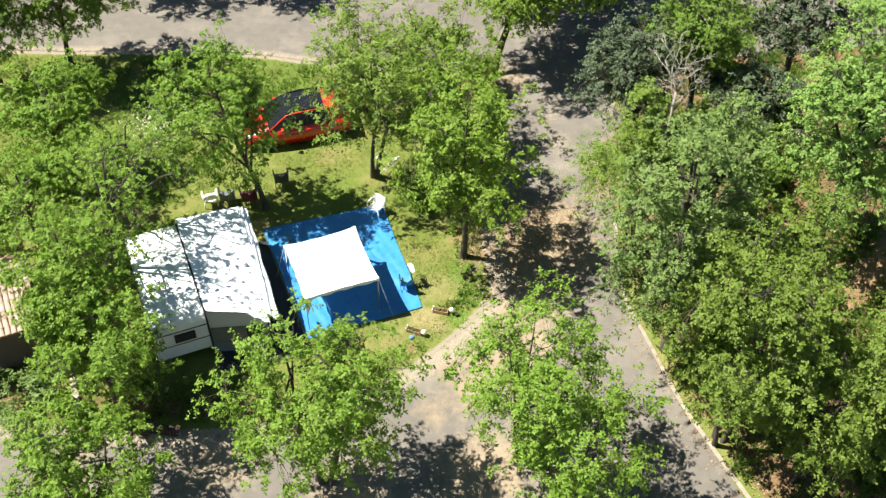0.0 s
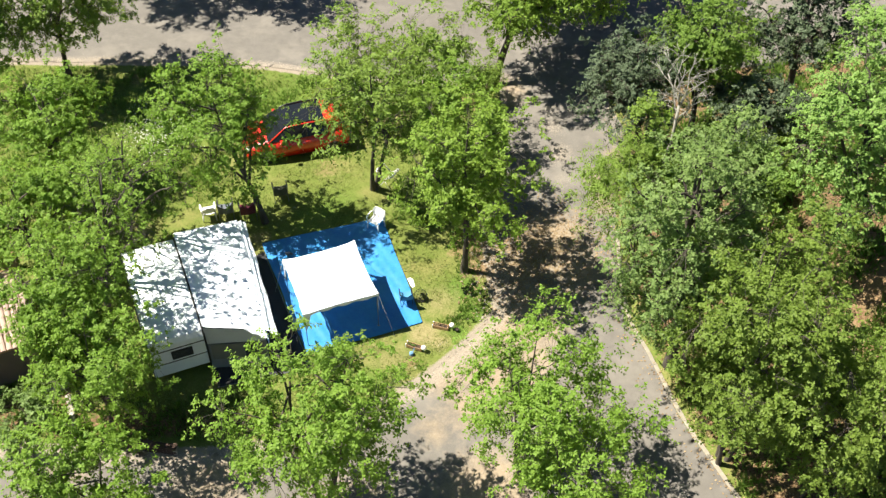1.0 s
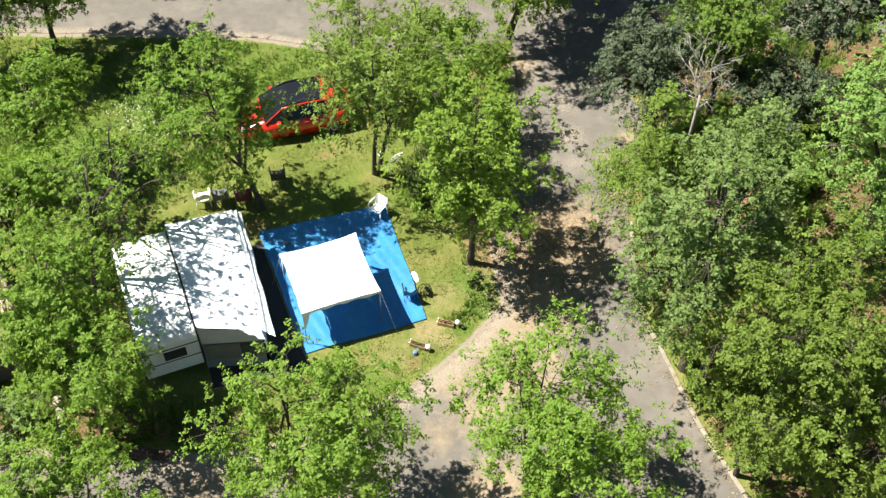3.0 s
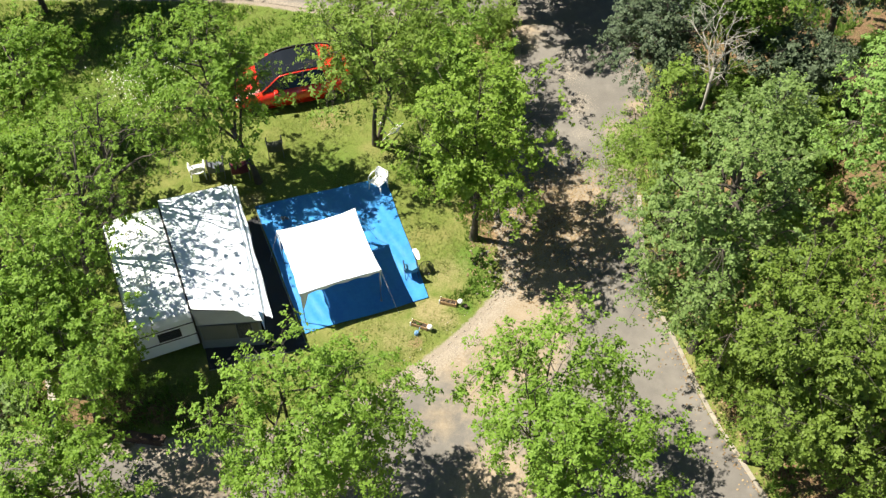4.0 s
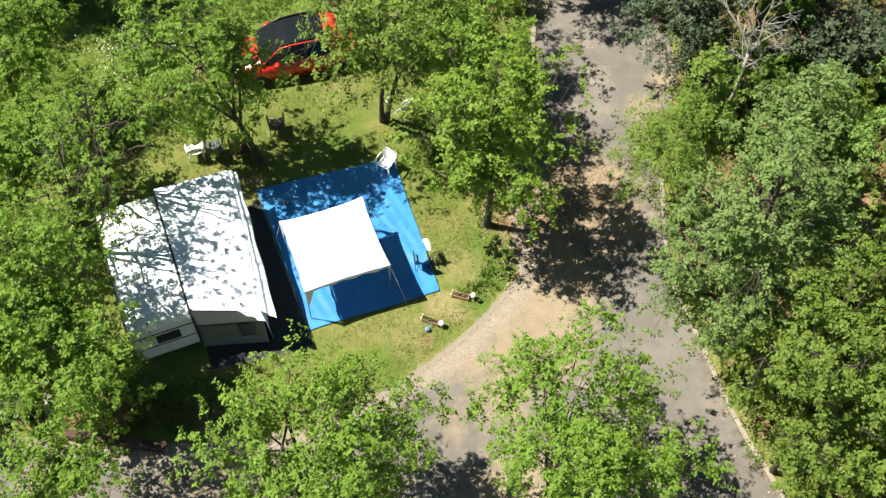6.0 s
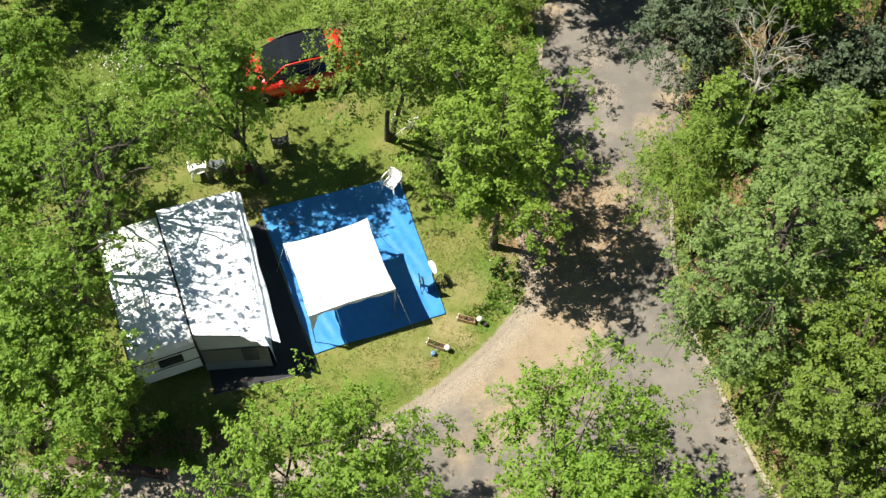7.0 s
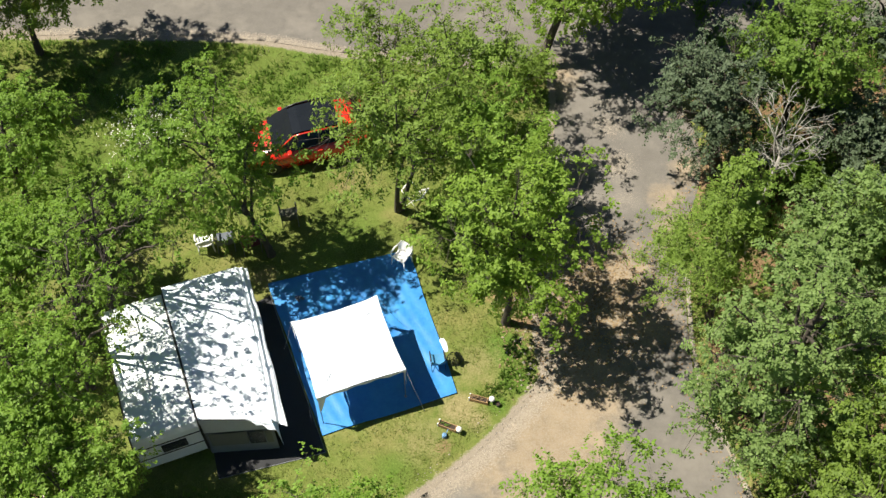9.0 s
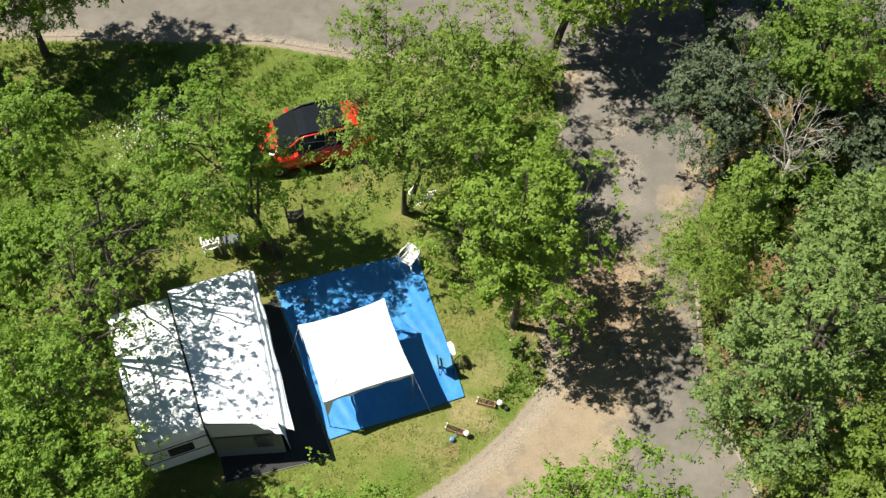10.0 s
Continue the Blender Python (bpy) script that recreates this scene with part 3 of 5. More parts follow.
make_tree(-14.8, 8.6, 8.4, 3.0, 1.8, "mid", 34, BROAD, clumps=400, girth=0.12)
make_tree(4.6, -12.2, 8.7, 3.4, 1.8, "bright", 19, "broad tree with light green leaves beside the gravel path", clumps=640, count=38, spread=0.28, girth=0.16, limbs=18, gaps=-0.06, stems=2)
make_tree(11.5, -10.7, 8.0, 3.0, 1.6, "bright", 20, "open tree with bright green leaves on bare soil", clumps=430, count=34, spread=0.3, girth=0.13, gaps=0.05, off=(0.2, 0.1), stems=3, limbs=15)
make_tree(13.0, -13.0, 7.2, 2.3, 1.4, "bright", 63, "open tree with bright green leaves beside the lane", clumps=300, count=34, spread=0.3, girth=0.1, stems=2, limbs=12)
make_tree(-2.6, -14.4, 6.0, 2.6, 1.2, "bright", 21, BROAD, clumps=420, stems=2)
make_tree(16.9, -5.6, 13.2, 2.75, 0.7, "cool", 22, "tall tree with dense grey-green leaves on the bank", clumps=760, count=38, size=0.115, girth=0.2, off=(-0.8, -0.7), limbs=24, gaps=-0.05)
make_tree(18.5, -1.3, 7.6, 2.0, 1.6, "cool", 23, "leafy tree with silvery green foliage on the bank", clumps=360, girth=0.16, off=(-0.3, 0.2))
make_tree(18.4, -9.7, 11.4, 3.3, 0.6, "olive", 24, "wide bushy tree with olive-green leaves behind the kerb", clumps=950, count=32, size=0.125, girth=0.16, stems=4, limbs=24, off=(0.1, 0.0), gaps=-0.12)
make_tree(18.5, -7.9, 5.4, 1.7, 0.5, "olive", 35, "low bushy sapling leaning over the kerb", clumps=220, girth=0.07, stems=3)
make_tree(22.3, -2.6, 11.4, 3.0, 1.6, "fresh", 25, "tall tree with dense fresh green leaves", clumps=760, count=36, girth=0.2, limbs=18, gaps=-0.1)
make_tree(23.9, -10.2, 7.0, 2.6, 1.2, "olive", 36, "bushy tree with olive-green leaves", clumps=400, girth=0.16)
make_tree(16.4, 6.2, 7.4, 2.35, 1.2, "dark", 26, "dark evergreen oak with small grey-green leaves", clumps=520, count=46, size=0.105, girth=0.2, off=(-1.0, -0.6), limbs=18)
make_tree(20.8, 5.0, 4.4, 2.3, 1.0, "dark", 37, "dark evergreen oak with small grey-green leaves", clumps=360, size=0.125, girth=0.18)
make_tree(18.5, 6.8, 8.2, 2.6, 3.0, "mid", 38, "fresh green tree behind the dark oak", clumps=400, girth=0.16)
make_tree(25.0, 2.4, 9.0, 2.8, 1.8, "fresh", 39, "tall tree with dense fresh green leaves", clumps=420, girth=0.18)
make_tree(23.2, 9.6, 9.5, 3.2, 1.8, "dark", 40, "dark evergreen oak at the road", clumps=380, girth=0.2, size=0.15)
make_tree(9.4, 11.7, 9.4, 4.8, 1.8, "lime", 28, "broad tree with fresh green leaves shading the road junction", clumps=1100, count=50, girth=0.2, off=(2.1, 1.7), limbs=20, gaps=-0.5)
make_tree(9.4, 19.4, 11.0, 4.4, 3.4, "dark", 41, "dark evergreen oak beyond the road", clumps=640, count=44, girth=0.22, size=0.16, gaps=-0.6)
make_tree(15.0, 18.0, 9.5, 3.9, 2.2, "dark", 55, "dark evergreen oak beyond the road", clumps=640, count=44, girth=0.2, size=0.16, gaps=-0.6)
make_tree(-12.0, 19.6, 9.6, 4.3, 3.6, "mid", 42, "roadside tree beyond the upper road", clumps=700, count=50, girth=0.2, gaps=-0.6)
make_tree(-6.4, 19.9, 9.6, 4.3, 3.6, "mid", 43, "roadside tree beyond the upper road", clumps=700, count=50, girth=0.2, gaps=-0.6)
make_tree(-7.0, -0.8, 5.4, 2.0, 1.0, "bright", 56, BROAD, clumps=420, count=38, girth=0.08, stems=2)
make_tree(7.9, 3.4, 7.4, 2.1, 1.6, "bright", 61, "slim sapling with narrow yellow-green leaves beside the lane", clumps=330, count=32, size=0.14, width=0.5, spread=0.28, girth=0.07, stems=2)
make_tree(-3.6, -9.9, 7.0, 2.5, 1.8, "bright", 62, "young broadleaf tree above the low brick wall", clumps=470, count=30, girth=0.1, off=(0.5, -0.2), gaps=-0.25)
SHRUBS = "shrubs on the bank"
make_tree(18.9, 4.6, 2.6, 1.5, 0.2, "mid", 58, "rounded green shrub on the bank", clumps=190, girth=0.05, stems=3, name="shrub", category="shrub", group=SHRUBS)
make_tree(20.8, 3.2, 2.6, 1.4, 0.2, "olive", 59, "rounded green shrub on the bank", clumps=170, girth=0.05, stems=3, name="shrub", category="shrub", group=SHRUBS)
make_tree(8.9, 10.7, 2.6, 1.3, 0.2, "feather", 51, "loose dry shrub at the road corner", clumps=130, girth=0.04, stems=3, name="shrub", category="shrub", group="roadside shrubs", size=0.13, width=0.35)
make_tree(27.6, -7.2, 8.6, 2.6, 1.4, "fresh", 52, "tall tree with dense fresh green leaves", clumps=460, girth=0.18)
make_tree(20.6, -11.4, 8.6, 2.8, 0.6, "olive", 53, "bushy multi-stemmed tree with yellow-green leaves on the bank", clumps=520, count=32, size=0.125, girth=0.09, stems=4, gaps=-0.12)
make_tree(20.2, -3.0, 3.9, 2.0, 0.2, "feather", 54, "loose yellow-green shrub on the sandy bank", clumps=260, count=28, girth=0.05, stems=4, name="shrub", category="shrub", group=SHRUBS, gaps=-0.05)
make_tree(15.9, -0.8, 7.8, 2.2, 1.4, "feather", 27, "feathery tree with fine yellow-green twigs leaning over the lane", clumps=400, count=26, size=0.14, width=0.32, spread=0.34, girth=0.06, stems=4, off=(-1.2, -0.2), gaps=-0.06)
make_tree(15.8, -0.5, 9.9, 0.75, 3.4, "feather", 45, "slim upright tree with yellow-green leaves beside the dead tree", clumps=150, count=34, girth=0.05, stems=2, off=(-0.4, 0))
make_tree(16.7, 3.2, 2.4, 1.2, 0.2, "mid", 44, "rounded green shrub below the dark oak", clumps=130, girth=0.05, stems=3, name="shrub", category="shrub", group=SHRUBS)
make_tree(21.0, 1.9, 2.0, 1.1, 0.2, "mid", 46, "rounded green shrub on the bank", clumps=150, girth=0.05, stems=3, name="shrub", category="shrub", group=SHRUBS)
make_tree(21.6, -7.4, 3.4, 1.6, 0.2, "mid", 47, "rounded green shrub on the bank", clumps=190, girth=0.05, stems=3, name="shrub", category="shrub", group=SHRUBS)
make_tree(-6.6, -10.2, 1.9, 1.2, 0.1, "cool", 48, "low grey-green garden shrub by the house", clumps=110, girth=0.04, stems=3, name="shrub", category="shrub", group="garden shrubs", spread=0.25)

# ---- caravan ----
SLANT = 26.5


def caravan():
    t = thing("caravan", pose(-2.74, -4.86, gz(-2.5, -5), 0, 0, SLANT) @ Matrix.Diagonal((1, 1, 1.12, 1)), "white touring caravan with a dark-framed end window under trees", "caravan")
    rows = [(-2.65, 1.72, 0), (-2.62, 1.9, 0.01), (-2.52, 2.07, 0.03), (-2.3, 2.17, 0.06), (-1.9, 2.22, 0.08), (-0.6, 2.23, 0.09), (0.7, 2.23, 0.09), (1.9, 2.22, 0.08), (2.3, 2.17, 0.06), (2.52, 2.07, 0.03), (2.62, 1.9, 0.01), (2.65, 1.72, 0)]
    bm, rings = bmesh.new(), []
    for y, z, crown in rows:
        sec = [(-1.05, 0.5), (-1.05, 1.0), (-1.05, z - 0.05), (-1.01, z)]
        sec += [(-1.01 + 2.02 * i / 8, z + crown * math.sin(math.pi * i / 8)) for i in range(1, 8)]
        sec += [(1.01, z), (1.05, z - 0.05), (1.05, 1.0), (1.05, 0.5)]
        rings.append([bm.verts.new((x, y, q)) for x, q in sec])
    for a, b in zip(rings, rings[1:]):
        for i in range(len(a) - 1):
            bm.faces.new((a[i], b[i], b[i + 1], a[i + 1]))
        bm.faces.new((a[-1], b[-1], b[0], a[0]))
    bm.faces.new(rings[0])
    bm.faces.new(rings[-1][::-1])
    body = part("body", bm, M_SHELL, t, "white aluminium caravan body")
    part("seam_strip", box((2.09, 0.02, 0.035), (0, -2.658, 1.70)), M_RUBBER, body)
    part("seam_strip", box((2.09, 0.02, 0.03), (0, -2.658, 1.06)), M_RUBBER, body)
    part("lower_skirt", box((2.06, 5.2, 0.10), (0, 0, 0.455), bevel=0.02), M_SHELL, t)
    for x in (-0.35, 0.4):
        part("bottom_rail", box((0.06, 5.0, 0.08), (x, 0, 0.37)), M_STEEL, t)
    w = part("window", box((0.80, 0.035, 0.42), (0.14, -2.668, 1.38), bevel=0.012), M_BLACK, t, "dark-framed acrylic end window")
    part("pane", box((0.62, 0.02, 0.24), (0.14, -2.69, 1.38), bevel=0.008), M_PVC, w)
    w = part("window", box((0.035, 0.95, 0.5), (-1.068, -1.2, 1.5), bevel=0.012), M_BLACK, t)
    part("pane", box((0.02, 0.82, 0.38), (-1.09, -1.2, 1.5), bevel=0.008), M_GLASS, w)
    w = part("window", box((0.035, 0.95, 0.5), (-1.068, 1.1, 1.5), bevel=0.012), M_BLACK, t)
    part("pane", box((0.02, 0.82, 0.38), (-1.09, 1.1, 1.5), bevel=0.008), M_GLASS, w)
    tubes("awning_rail", [([(1.065, -2.67, 0.5), *[(1.06, y, z + 0.015) for y, z, c in rows]], 0.042)], M_RUBBER, t, "black awning rail along the roof edge", 6)
    tubes("roof_trim", [([(-1.06, -2.67, 0.5), *[(-1.055, y, z + 0.01) for y, z, c in rows]], 0.022)], M_RUBBER, t, sides=6)
    for y in (-0.9, 1.3):
        h = part("roof_hatch", box((0.42, 0.42, 0.07), (-0.15, y, 2.345), bevel=0.025), M_PLASTIC, t, "white plastic roof hatch")
        part("hinge", box((0.36, 0.03, 0.03), (-0.15, y + 0.225, 2.35)), M_ALU, h)
    for x in (-0.98, 0.98):
        wheel = part("wheel", bmesh.new(), M_RUBBER, t)
        bm = lathe([(0.17, -0.08), (0.30, -0.085), (0.325, -0.05), (0.325, 0.05), (0.30, 0.085), (0.17, 0.08)], 20)
        bmesh.ops.transform(bm, matrix=pose(x, 0.1, 0.325, 0, 90, 0), verts=bm.verts)
        part("tyre", bm, M_RUBBER, wheel, smooth=True)
        bm = lathe([(0.17, -0.07), (0.17, 0.07), (0.06, 0.05)], 16)
        bmesh.ops.transform(bm, matrix=pose(x, 0.1, 0.325, 0, 90, 0), verts=bm.verts)
        part("rim", bm, M_ALU, wheel)
    for x in (-0.8, 0.8):
        for y in (-2.3, 2.3):
            tubes("corner_steady", [([(x, y * 0.9, 0.45), (x, y, -0.02)], 0.025)], M_STEEL, t, sides=6)
    tubes("drawbar", [([(-0.7, 2.5, 0.42), (0, 3.8, 0.42)], 0.035), ([(0.7, 2.5, 0.42), (0, 3.8, 0.42)], 0.035), ([(0, 3.75, 0.45), (0, 3.75, -0.03)], 0.03)], M_STEEL, t)


def sheet_mesh(name, fn, nu, nv, material, smooth=True, thick=0.0):
    u, v = np.meshgrid(np.linspace(0, 1, nu + 1), np.linspace(0, 1, nv + 1), indexing="ij")
    p = np.stack([np.asarray(c, float) + 0 * u for c in fn(u, v)], -1).reshape(-1, 3)
    i, j = np.meshgrid(np.arange(nu), np.arange(nv), indexing="ij")
    w = nv + 1
    q = np.stack([i * w + j, (i + 1) * w + j, (i + 1) * w + j + 1, i * w + j + 1], -1).reshape(-1, 4)
    return quick_mesh(name, p, q, material, smooth)


def awning():
    t = thing("awning", pose(0, 0, 0), "white canvas awning on the caravan with sagging folds at the eave", "awning")
    a, b = np.array((-2.94, -2.02, 2.50)), np.array((-0.62, -6.68, 2.50))
    c, d = np.array((-0.74, -0.74, 2.14)), np.array((1.57, -6.30, 2.14))

    def roof(u, v):
        p = (a * (1 - v[..., None]) + b * v[..., None]) * (1 - u[..., None]) + (c * (1 - v[..., None]) + d * v[..., None]) * u[..., None]
        sag = -0.055 * np.sin(np.pi * u) * np.abs(np.sin(3 * np.pi * v))
        sag -= 0.012 * np.sin(v * 40 + u * 9) * u ** 3
        x = p[..., 0] + 0.10 * u * np.sin(np.pi * v)
        return x, p[..., 1], p[..., 2] + sag - 0.02 * np.sin(np.pi * v) * u
    child("roof", sheet_mesh("roof", roof, 24, 48, M_CANVAS), t, "white canvas roof")

    def flap(u, v):
        e = c * (1 - v[..., None]) + d * v[..., None]
        out = np.array((0.9, 0.43, 0.0))
        fold = 0.02 * np.sin(v * 17 + 2 * u) * u + 0.03 * np.sin(u * 15 + v * 6) * v ** 10
        reach = 0.34 + 0.10 * np.abs(v - 0.5) + 0.16 * v ** 8
        x = e[..., 0] + 0.10 * np.sin(np.pi * v) + out[0] * (u * reach + fold)
        y = e[..., 1] + out[1] * (u * reach + fold) - 0.34 * u * v ** 14
        return x, y, e[..., 2] - 0.02 * np.sin(np.pi * v) - 0.26 * u + (0.055 + 0.03 * v ** 8) * np.sin(u * 14 + v * 3) * np.sin(np.pi * u) + 0.01
    child("eave_flap", sheet_mesh("eave_flap", flap, 14, 60, M_CANVAS), t, "wrinkled white eave valance")

    def front(u, v):
        e = (c * (1 - v[..., None]) + d * v[..., None])
        z = 0.04 + (e[..., 2] - 0.08) * (1 - u)
        ripple = 0.03 * np.sin(v * 26) * u
        return e[..., 0] + 0.05 * np.sin(np.pi * v) + 0.12 * u + ripple, e[..., 1] + 0.06 * u, z
    child("front_wall", sheet_mesh("front_wall", front, 8, 60, M_CANVAS), t)
    for s, (p, q) in enumerate(((b, d), (a, c))):
        def side(u, v, p=p, q=q):
            e = p * (1 - v[..., None]) + q * v[..., None]
            k = -1 if p is b else 1
            return e[..., 0] + 0.05 * k * -0.45 * u, e[..., 1] + 0.05 * k * u, 0.04 + (e[..., 2] - 0.07) * (1 - u)
        w = child("side_wall", sheet_mesh("side_wall", side, 8, 16, M_CANVAS_SLATE), t, "dark canvas side wall with clear panels")

        def gable(u, v, p=p, q=q):
            e = p * (1 - v[..., None]) + q * v[..., None]
            k = -1 if p is b else 1
            return e[..., 0] - 0.012 * k * 0.45, e[..., 1] + 0.03 * k, e[..., 2] - 0.03 - 0.95 * u * (1 - 0.38 * v)
        child("gable_panel", sheet_mesh("gable_panel", gable, 3, 12, M_CANVAS_GREY), w, "pale grey upper panel")
        for f0, f1, mat, nm in ((0.06, 0.60, M_CANVAS_OLIVE, "panel"), (0.62, 0.85, M_PVC, "window"), (0.87, 0.96, M_CANVAS_OLIVE, "panel")):
            def pane(u, v, p=p, q=q, f0=f0, f1=f1):
                g = f0 + (f1 - f0) * v
                e = p * (1 - g[..., None]) + q * g[..., None]
                k = -1 if p is b else 1
                return e[..., 0] - 0.028 * k * 0.45, e[..., 1] + 0.075 * k, 0.62 + 0.88 * (1 - u) - 0.0 * v
            child(nm, sheet_mesh(nm, pane, 2, 4, mat), w)
    def corner_fold(u, v):
        e = d * (1 - u[..., None]) + b * u[..., None] * 1.0
        k = (1 - u / 0.34)
        x = e[..., 0] + 0.20 * v * k + 0.02 * np.sin(u * 60) * v
        y = e[..., 1] - v * (0.03 + 0.26 * k) - 0.03 * np.sin(u * 45 + v * 4) * v
        return x, y, e[..., 2] + 0.012 - v * (0.06 + 0.20 * k) + 0.05 * np.sin(v * 15 + u * 8) * np.sin(np.pi * v)
    child("corner_fold", sheet_mesh("corner_fold", lambda u, v: corner_fold(u * 0.34, v), 30, 14, M_CANVAS), t, "bunched white corner of the roof")
    for p, q in ((a, c), (b, d), ((a + b) / 2, (c + d) / 2)):
        p2, q2 = p * 0.97 + q * 0.03, q * 0.97 + p * 0.03
        tubes("pole", [([p2 - (0, 0, 0.10), (p2 + q2) / 2 - (0, 0, 0.12), q2 - (0, 0, 0.09), (q2[0] * 0.99 + p2[0] * 0.01, q2[1] * 0.99 + p2[1] * 0.01, 0.0)], 0.014)], M_STEEL, t, sides=6)


def gazebo():
    cx, cy, h = 3.58, -3.38, 1.98
    g0 = gz(cx, cy)
    t = thing("gazebo", pose(cx, cy, g0, 0, 0, 25.5), "white square gazebo with a fabric roof on steel legs", "gazebo")

    def canopy(u, v):
        x, y = (u * 2 - 1) * 1.52, (v * 2 - 1) * 1.52
        fx, fy = np.abs(u * 2 - 1), np.abs(v * 2 - 1)
        m = np.maximum(fx, fy)
        pull = 0.07 * (1 - np.minimum(fx, fy) ** 2) * m ** 4
        s = 1 - pull * np.where(m > 0, 1, 0) / 1.52
        z = h + 0.40 * (1 - m) ** 1.15 + 0.05 * (np.minimum(fx, fy)) ** 6 * m + 0.008 * np.sin(x * 7 + y * 3) * m
        return x * np.where(fx >= fy, s, 1), y * np.where(fy > fx, s, 1), z
    child("canopy", sheet_mesh("canopy", canopy, 28, 28, M_CANVAS), t, "white polyester canopy")
    for k in range(4):
        ang = k * 90

        def val(u, v):
            x = (v * 2 - 1) * 1.52
            f = np.abs(v * 2 - 1)
            y = -1.52 + 0.07 * (1 - f ** 2) - 0.012 * np.sin(v * 25) * u
            return x, y - 0.012, h + 0.045 * f ** 6 - (0.14 + 0.02 * np.sin(v * 25)) * u
        o = child("valance", sheet_mesh("valance", val, 3, 40, M_CANVAS), t)
        o.matrix_local = pose(0, 0, 0, 0, 0, ang)

        def drape(u, v):
            wide = 0.30 * (1 - u) ** 0.8 + 0.015
            return -1.49 + wide * v, -1.505 + 0.03 * np.sin(v * 9) * (1 - u), h - 0.02 - 1.0 * u
        o = child("corner_drape", sheet_mesh("corner_drape", drape, 12, 6, M_CANVAS), t, "tied white corner curtain")
        o.matrix_local = pose(0, 0, 0, 0, 0, ang)
        ca, sa = math.cos(radians(ang)), math.sin(radians(ang))
        lx, ly = -1.46 * ca + 1.46 * sa, -1.46 * sa - 1.46 * ca
        leg = tubes("leg", [([(lx, ly, -0.01), (lx, ly, h - 0.01)], 0.016)], M_STEEL, t, "grey steel leg")
        part("foot_plate", box((0.09, 0.09, 0.012), (lx, ly, 0.012)), M_STEEL, leg)
        nx, ny = 1.46 * ca + 1.46 * sa, 1.46 * sa - 1.46 * ca
        tubes("eave_bar", [([(lx, ly, h - 0.03), (nx, ny, h - 0.03)], 0.014)], M_PLASTIC, t, sides=6)
        tubes("roof_bar", [([(lx, ly, h - 0.02), (0, 0, h + 0.36)], 0.013)], M_PLASTIC, t, sides=6)
    for x, y, a in ((0.82, 0.77, 38), (-0.86, -0.90, 42)):
        m = 1 - max(abs(x), abs(y)) / 1.52
        part("strut_pocket", box((0.55, 0.013, 0.012), (x, y, h + 0.40 * m ** 1.15 + 0.012), (0, 0, a)), M_CANVAS_GREY, t, "grey strut pocket seam")
    for (x0, y0), (x1, y1) in (((1.5, -1.5), (1.88, -2.20)), ((-1.5, 1.5), (-1.95, 1.75)), ((1.5, 1.5), (2.2, 1.4))):
        rope = tubes("guy_rope", [([(x0, y0, h), (x1, y1, 0.03)], 0.005)], M_ROPE, t, "thin pale guy rope", 5)
        tubes("peg", [([(x1, y1, 0.10), (x1 + 0.02, y1 - 0.01, -0.08)], 0.008)], M_STEEL, rope, sides=5)


def groundsheet():
    t = thing("groundsheet", pose(0, 0, 0), "creased blue groundsheet on the grass under the gazebo", "groundsheet")
    q = [np.array(p, float) for p in ((0, 0), (4.93, 1.97), (7.27, -3.8), (2.92, -5.78))]

    def lay(u, v):
        x = (q[0][0] * (1 - v) + q[3][0] * v) * (1 - u) + (q[1][0] * (1 - v) + q[2][0] * v) * u
        y = (q[0][1] * (1 - v) + q[3][1] * v) * (1 - u) + (q[1][1] * (1 - v) + q[2][1] * v) * u
        edge = np.minimum(np.minimum(u, 1 - u), np.minimum(v, 1 - v))
        wav = 0.012 * np.sin(x * 5.1 + y * 2.2) * np.sin(y * 4.3 - x) + 0.008 * np.sin(x * 13 + y * 9)
        return x + 0.03 * np.sin(v * 11) * (u - 0.5), y + 0.03 * np.sin(u * 9) * (v - 0.5), ground_z(x, y) + 0.045 + wav * np.clip(edge * 9, 0.2, 1)
    child("sheet", sheet_mesh("sheet", lay, 60, 70, M_TARP), t)
    for e0, e1 in (((0, 0), (1, 0)), ((1, 0), (1, 1)), ((1, 1), (0, 1)), ((0, 1), (0, 0))):
        f = np.linspace(0, 1, 40)
        uu, vv = e0[0] + (e1[0] - e0[0]) * f, e0[1] + (e1[1] - e0[1]) * f
        x, y, z = lay(uu, vv)
        tubes("hem", [(np.stack([x, y, z], -1), 0.014)], M_TARP, t, sides=5)


def awning_shade_sheet():
    # An added dark sheet: the awning's deep shade on the grass, put into colour.
    t = thing("awning_carpet", pose(0, 0, 0), "near-black sheet standing in for the awning's shade on the grass", "carpet")
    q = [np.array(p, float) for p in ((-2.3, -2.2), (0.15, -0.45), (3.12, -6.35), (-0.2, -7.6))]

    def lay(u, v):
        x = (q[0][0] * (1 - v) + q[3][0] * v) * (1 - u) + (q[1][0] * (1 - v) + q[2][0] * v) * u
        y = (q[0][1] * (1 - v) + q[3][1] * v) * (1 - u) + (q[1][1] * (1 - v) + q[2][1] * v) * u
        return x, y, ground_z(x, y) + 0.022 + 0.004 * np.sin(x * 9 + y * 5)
    child("carpet", sheet_mesh("carpet", lay, 30, 50, M_SHADE_SHEET), t)
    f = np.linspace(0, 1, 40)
    # slate rim along two sides of the added shade sheet
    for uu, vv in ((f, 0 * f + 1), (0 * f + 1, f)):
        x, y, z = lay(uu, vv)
        tubes("shade_sheet_edge", [(np.stack([x, y, z], -1), 0.012)], M_CANVAS_SLATE, t, sides=5)


caravan()
awning_shade_sheet()
awning()
gazebo()
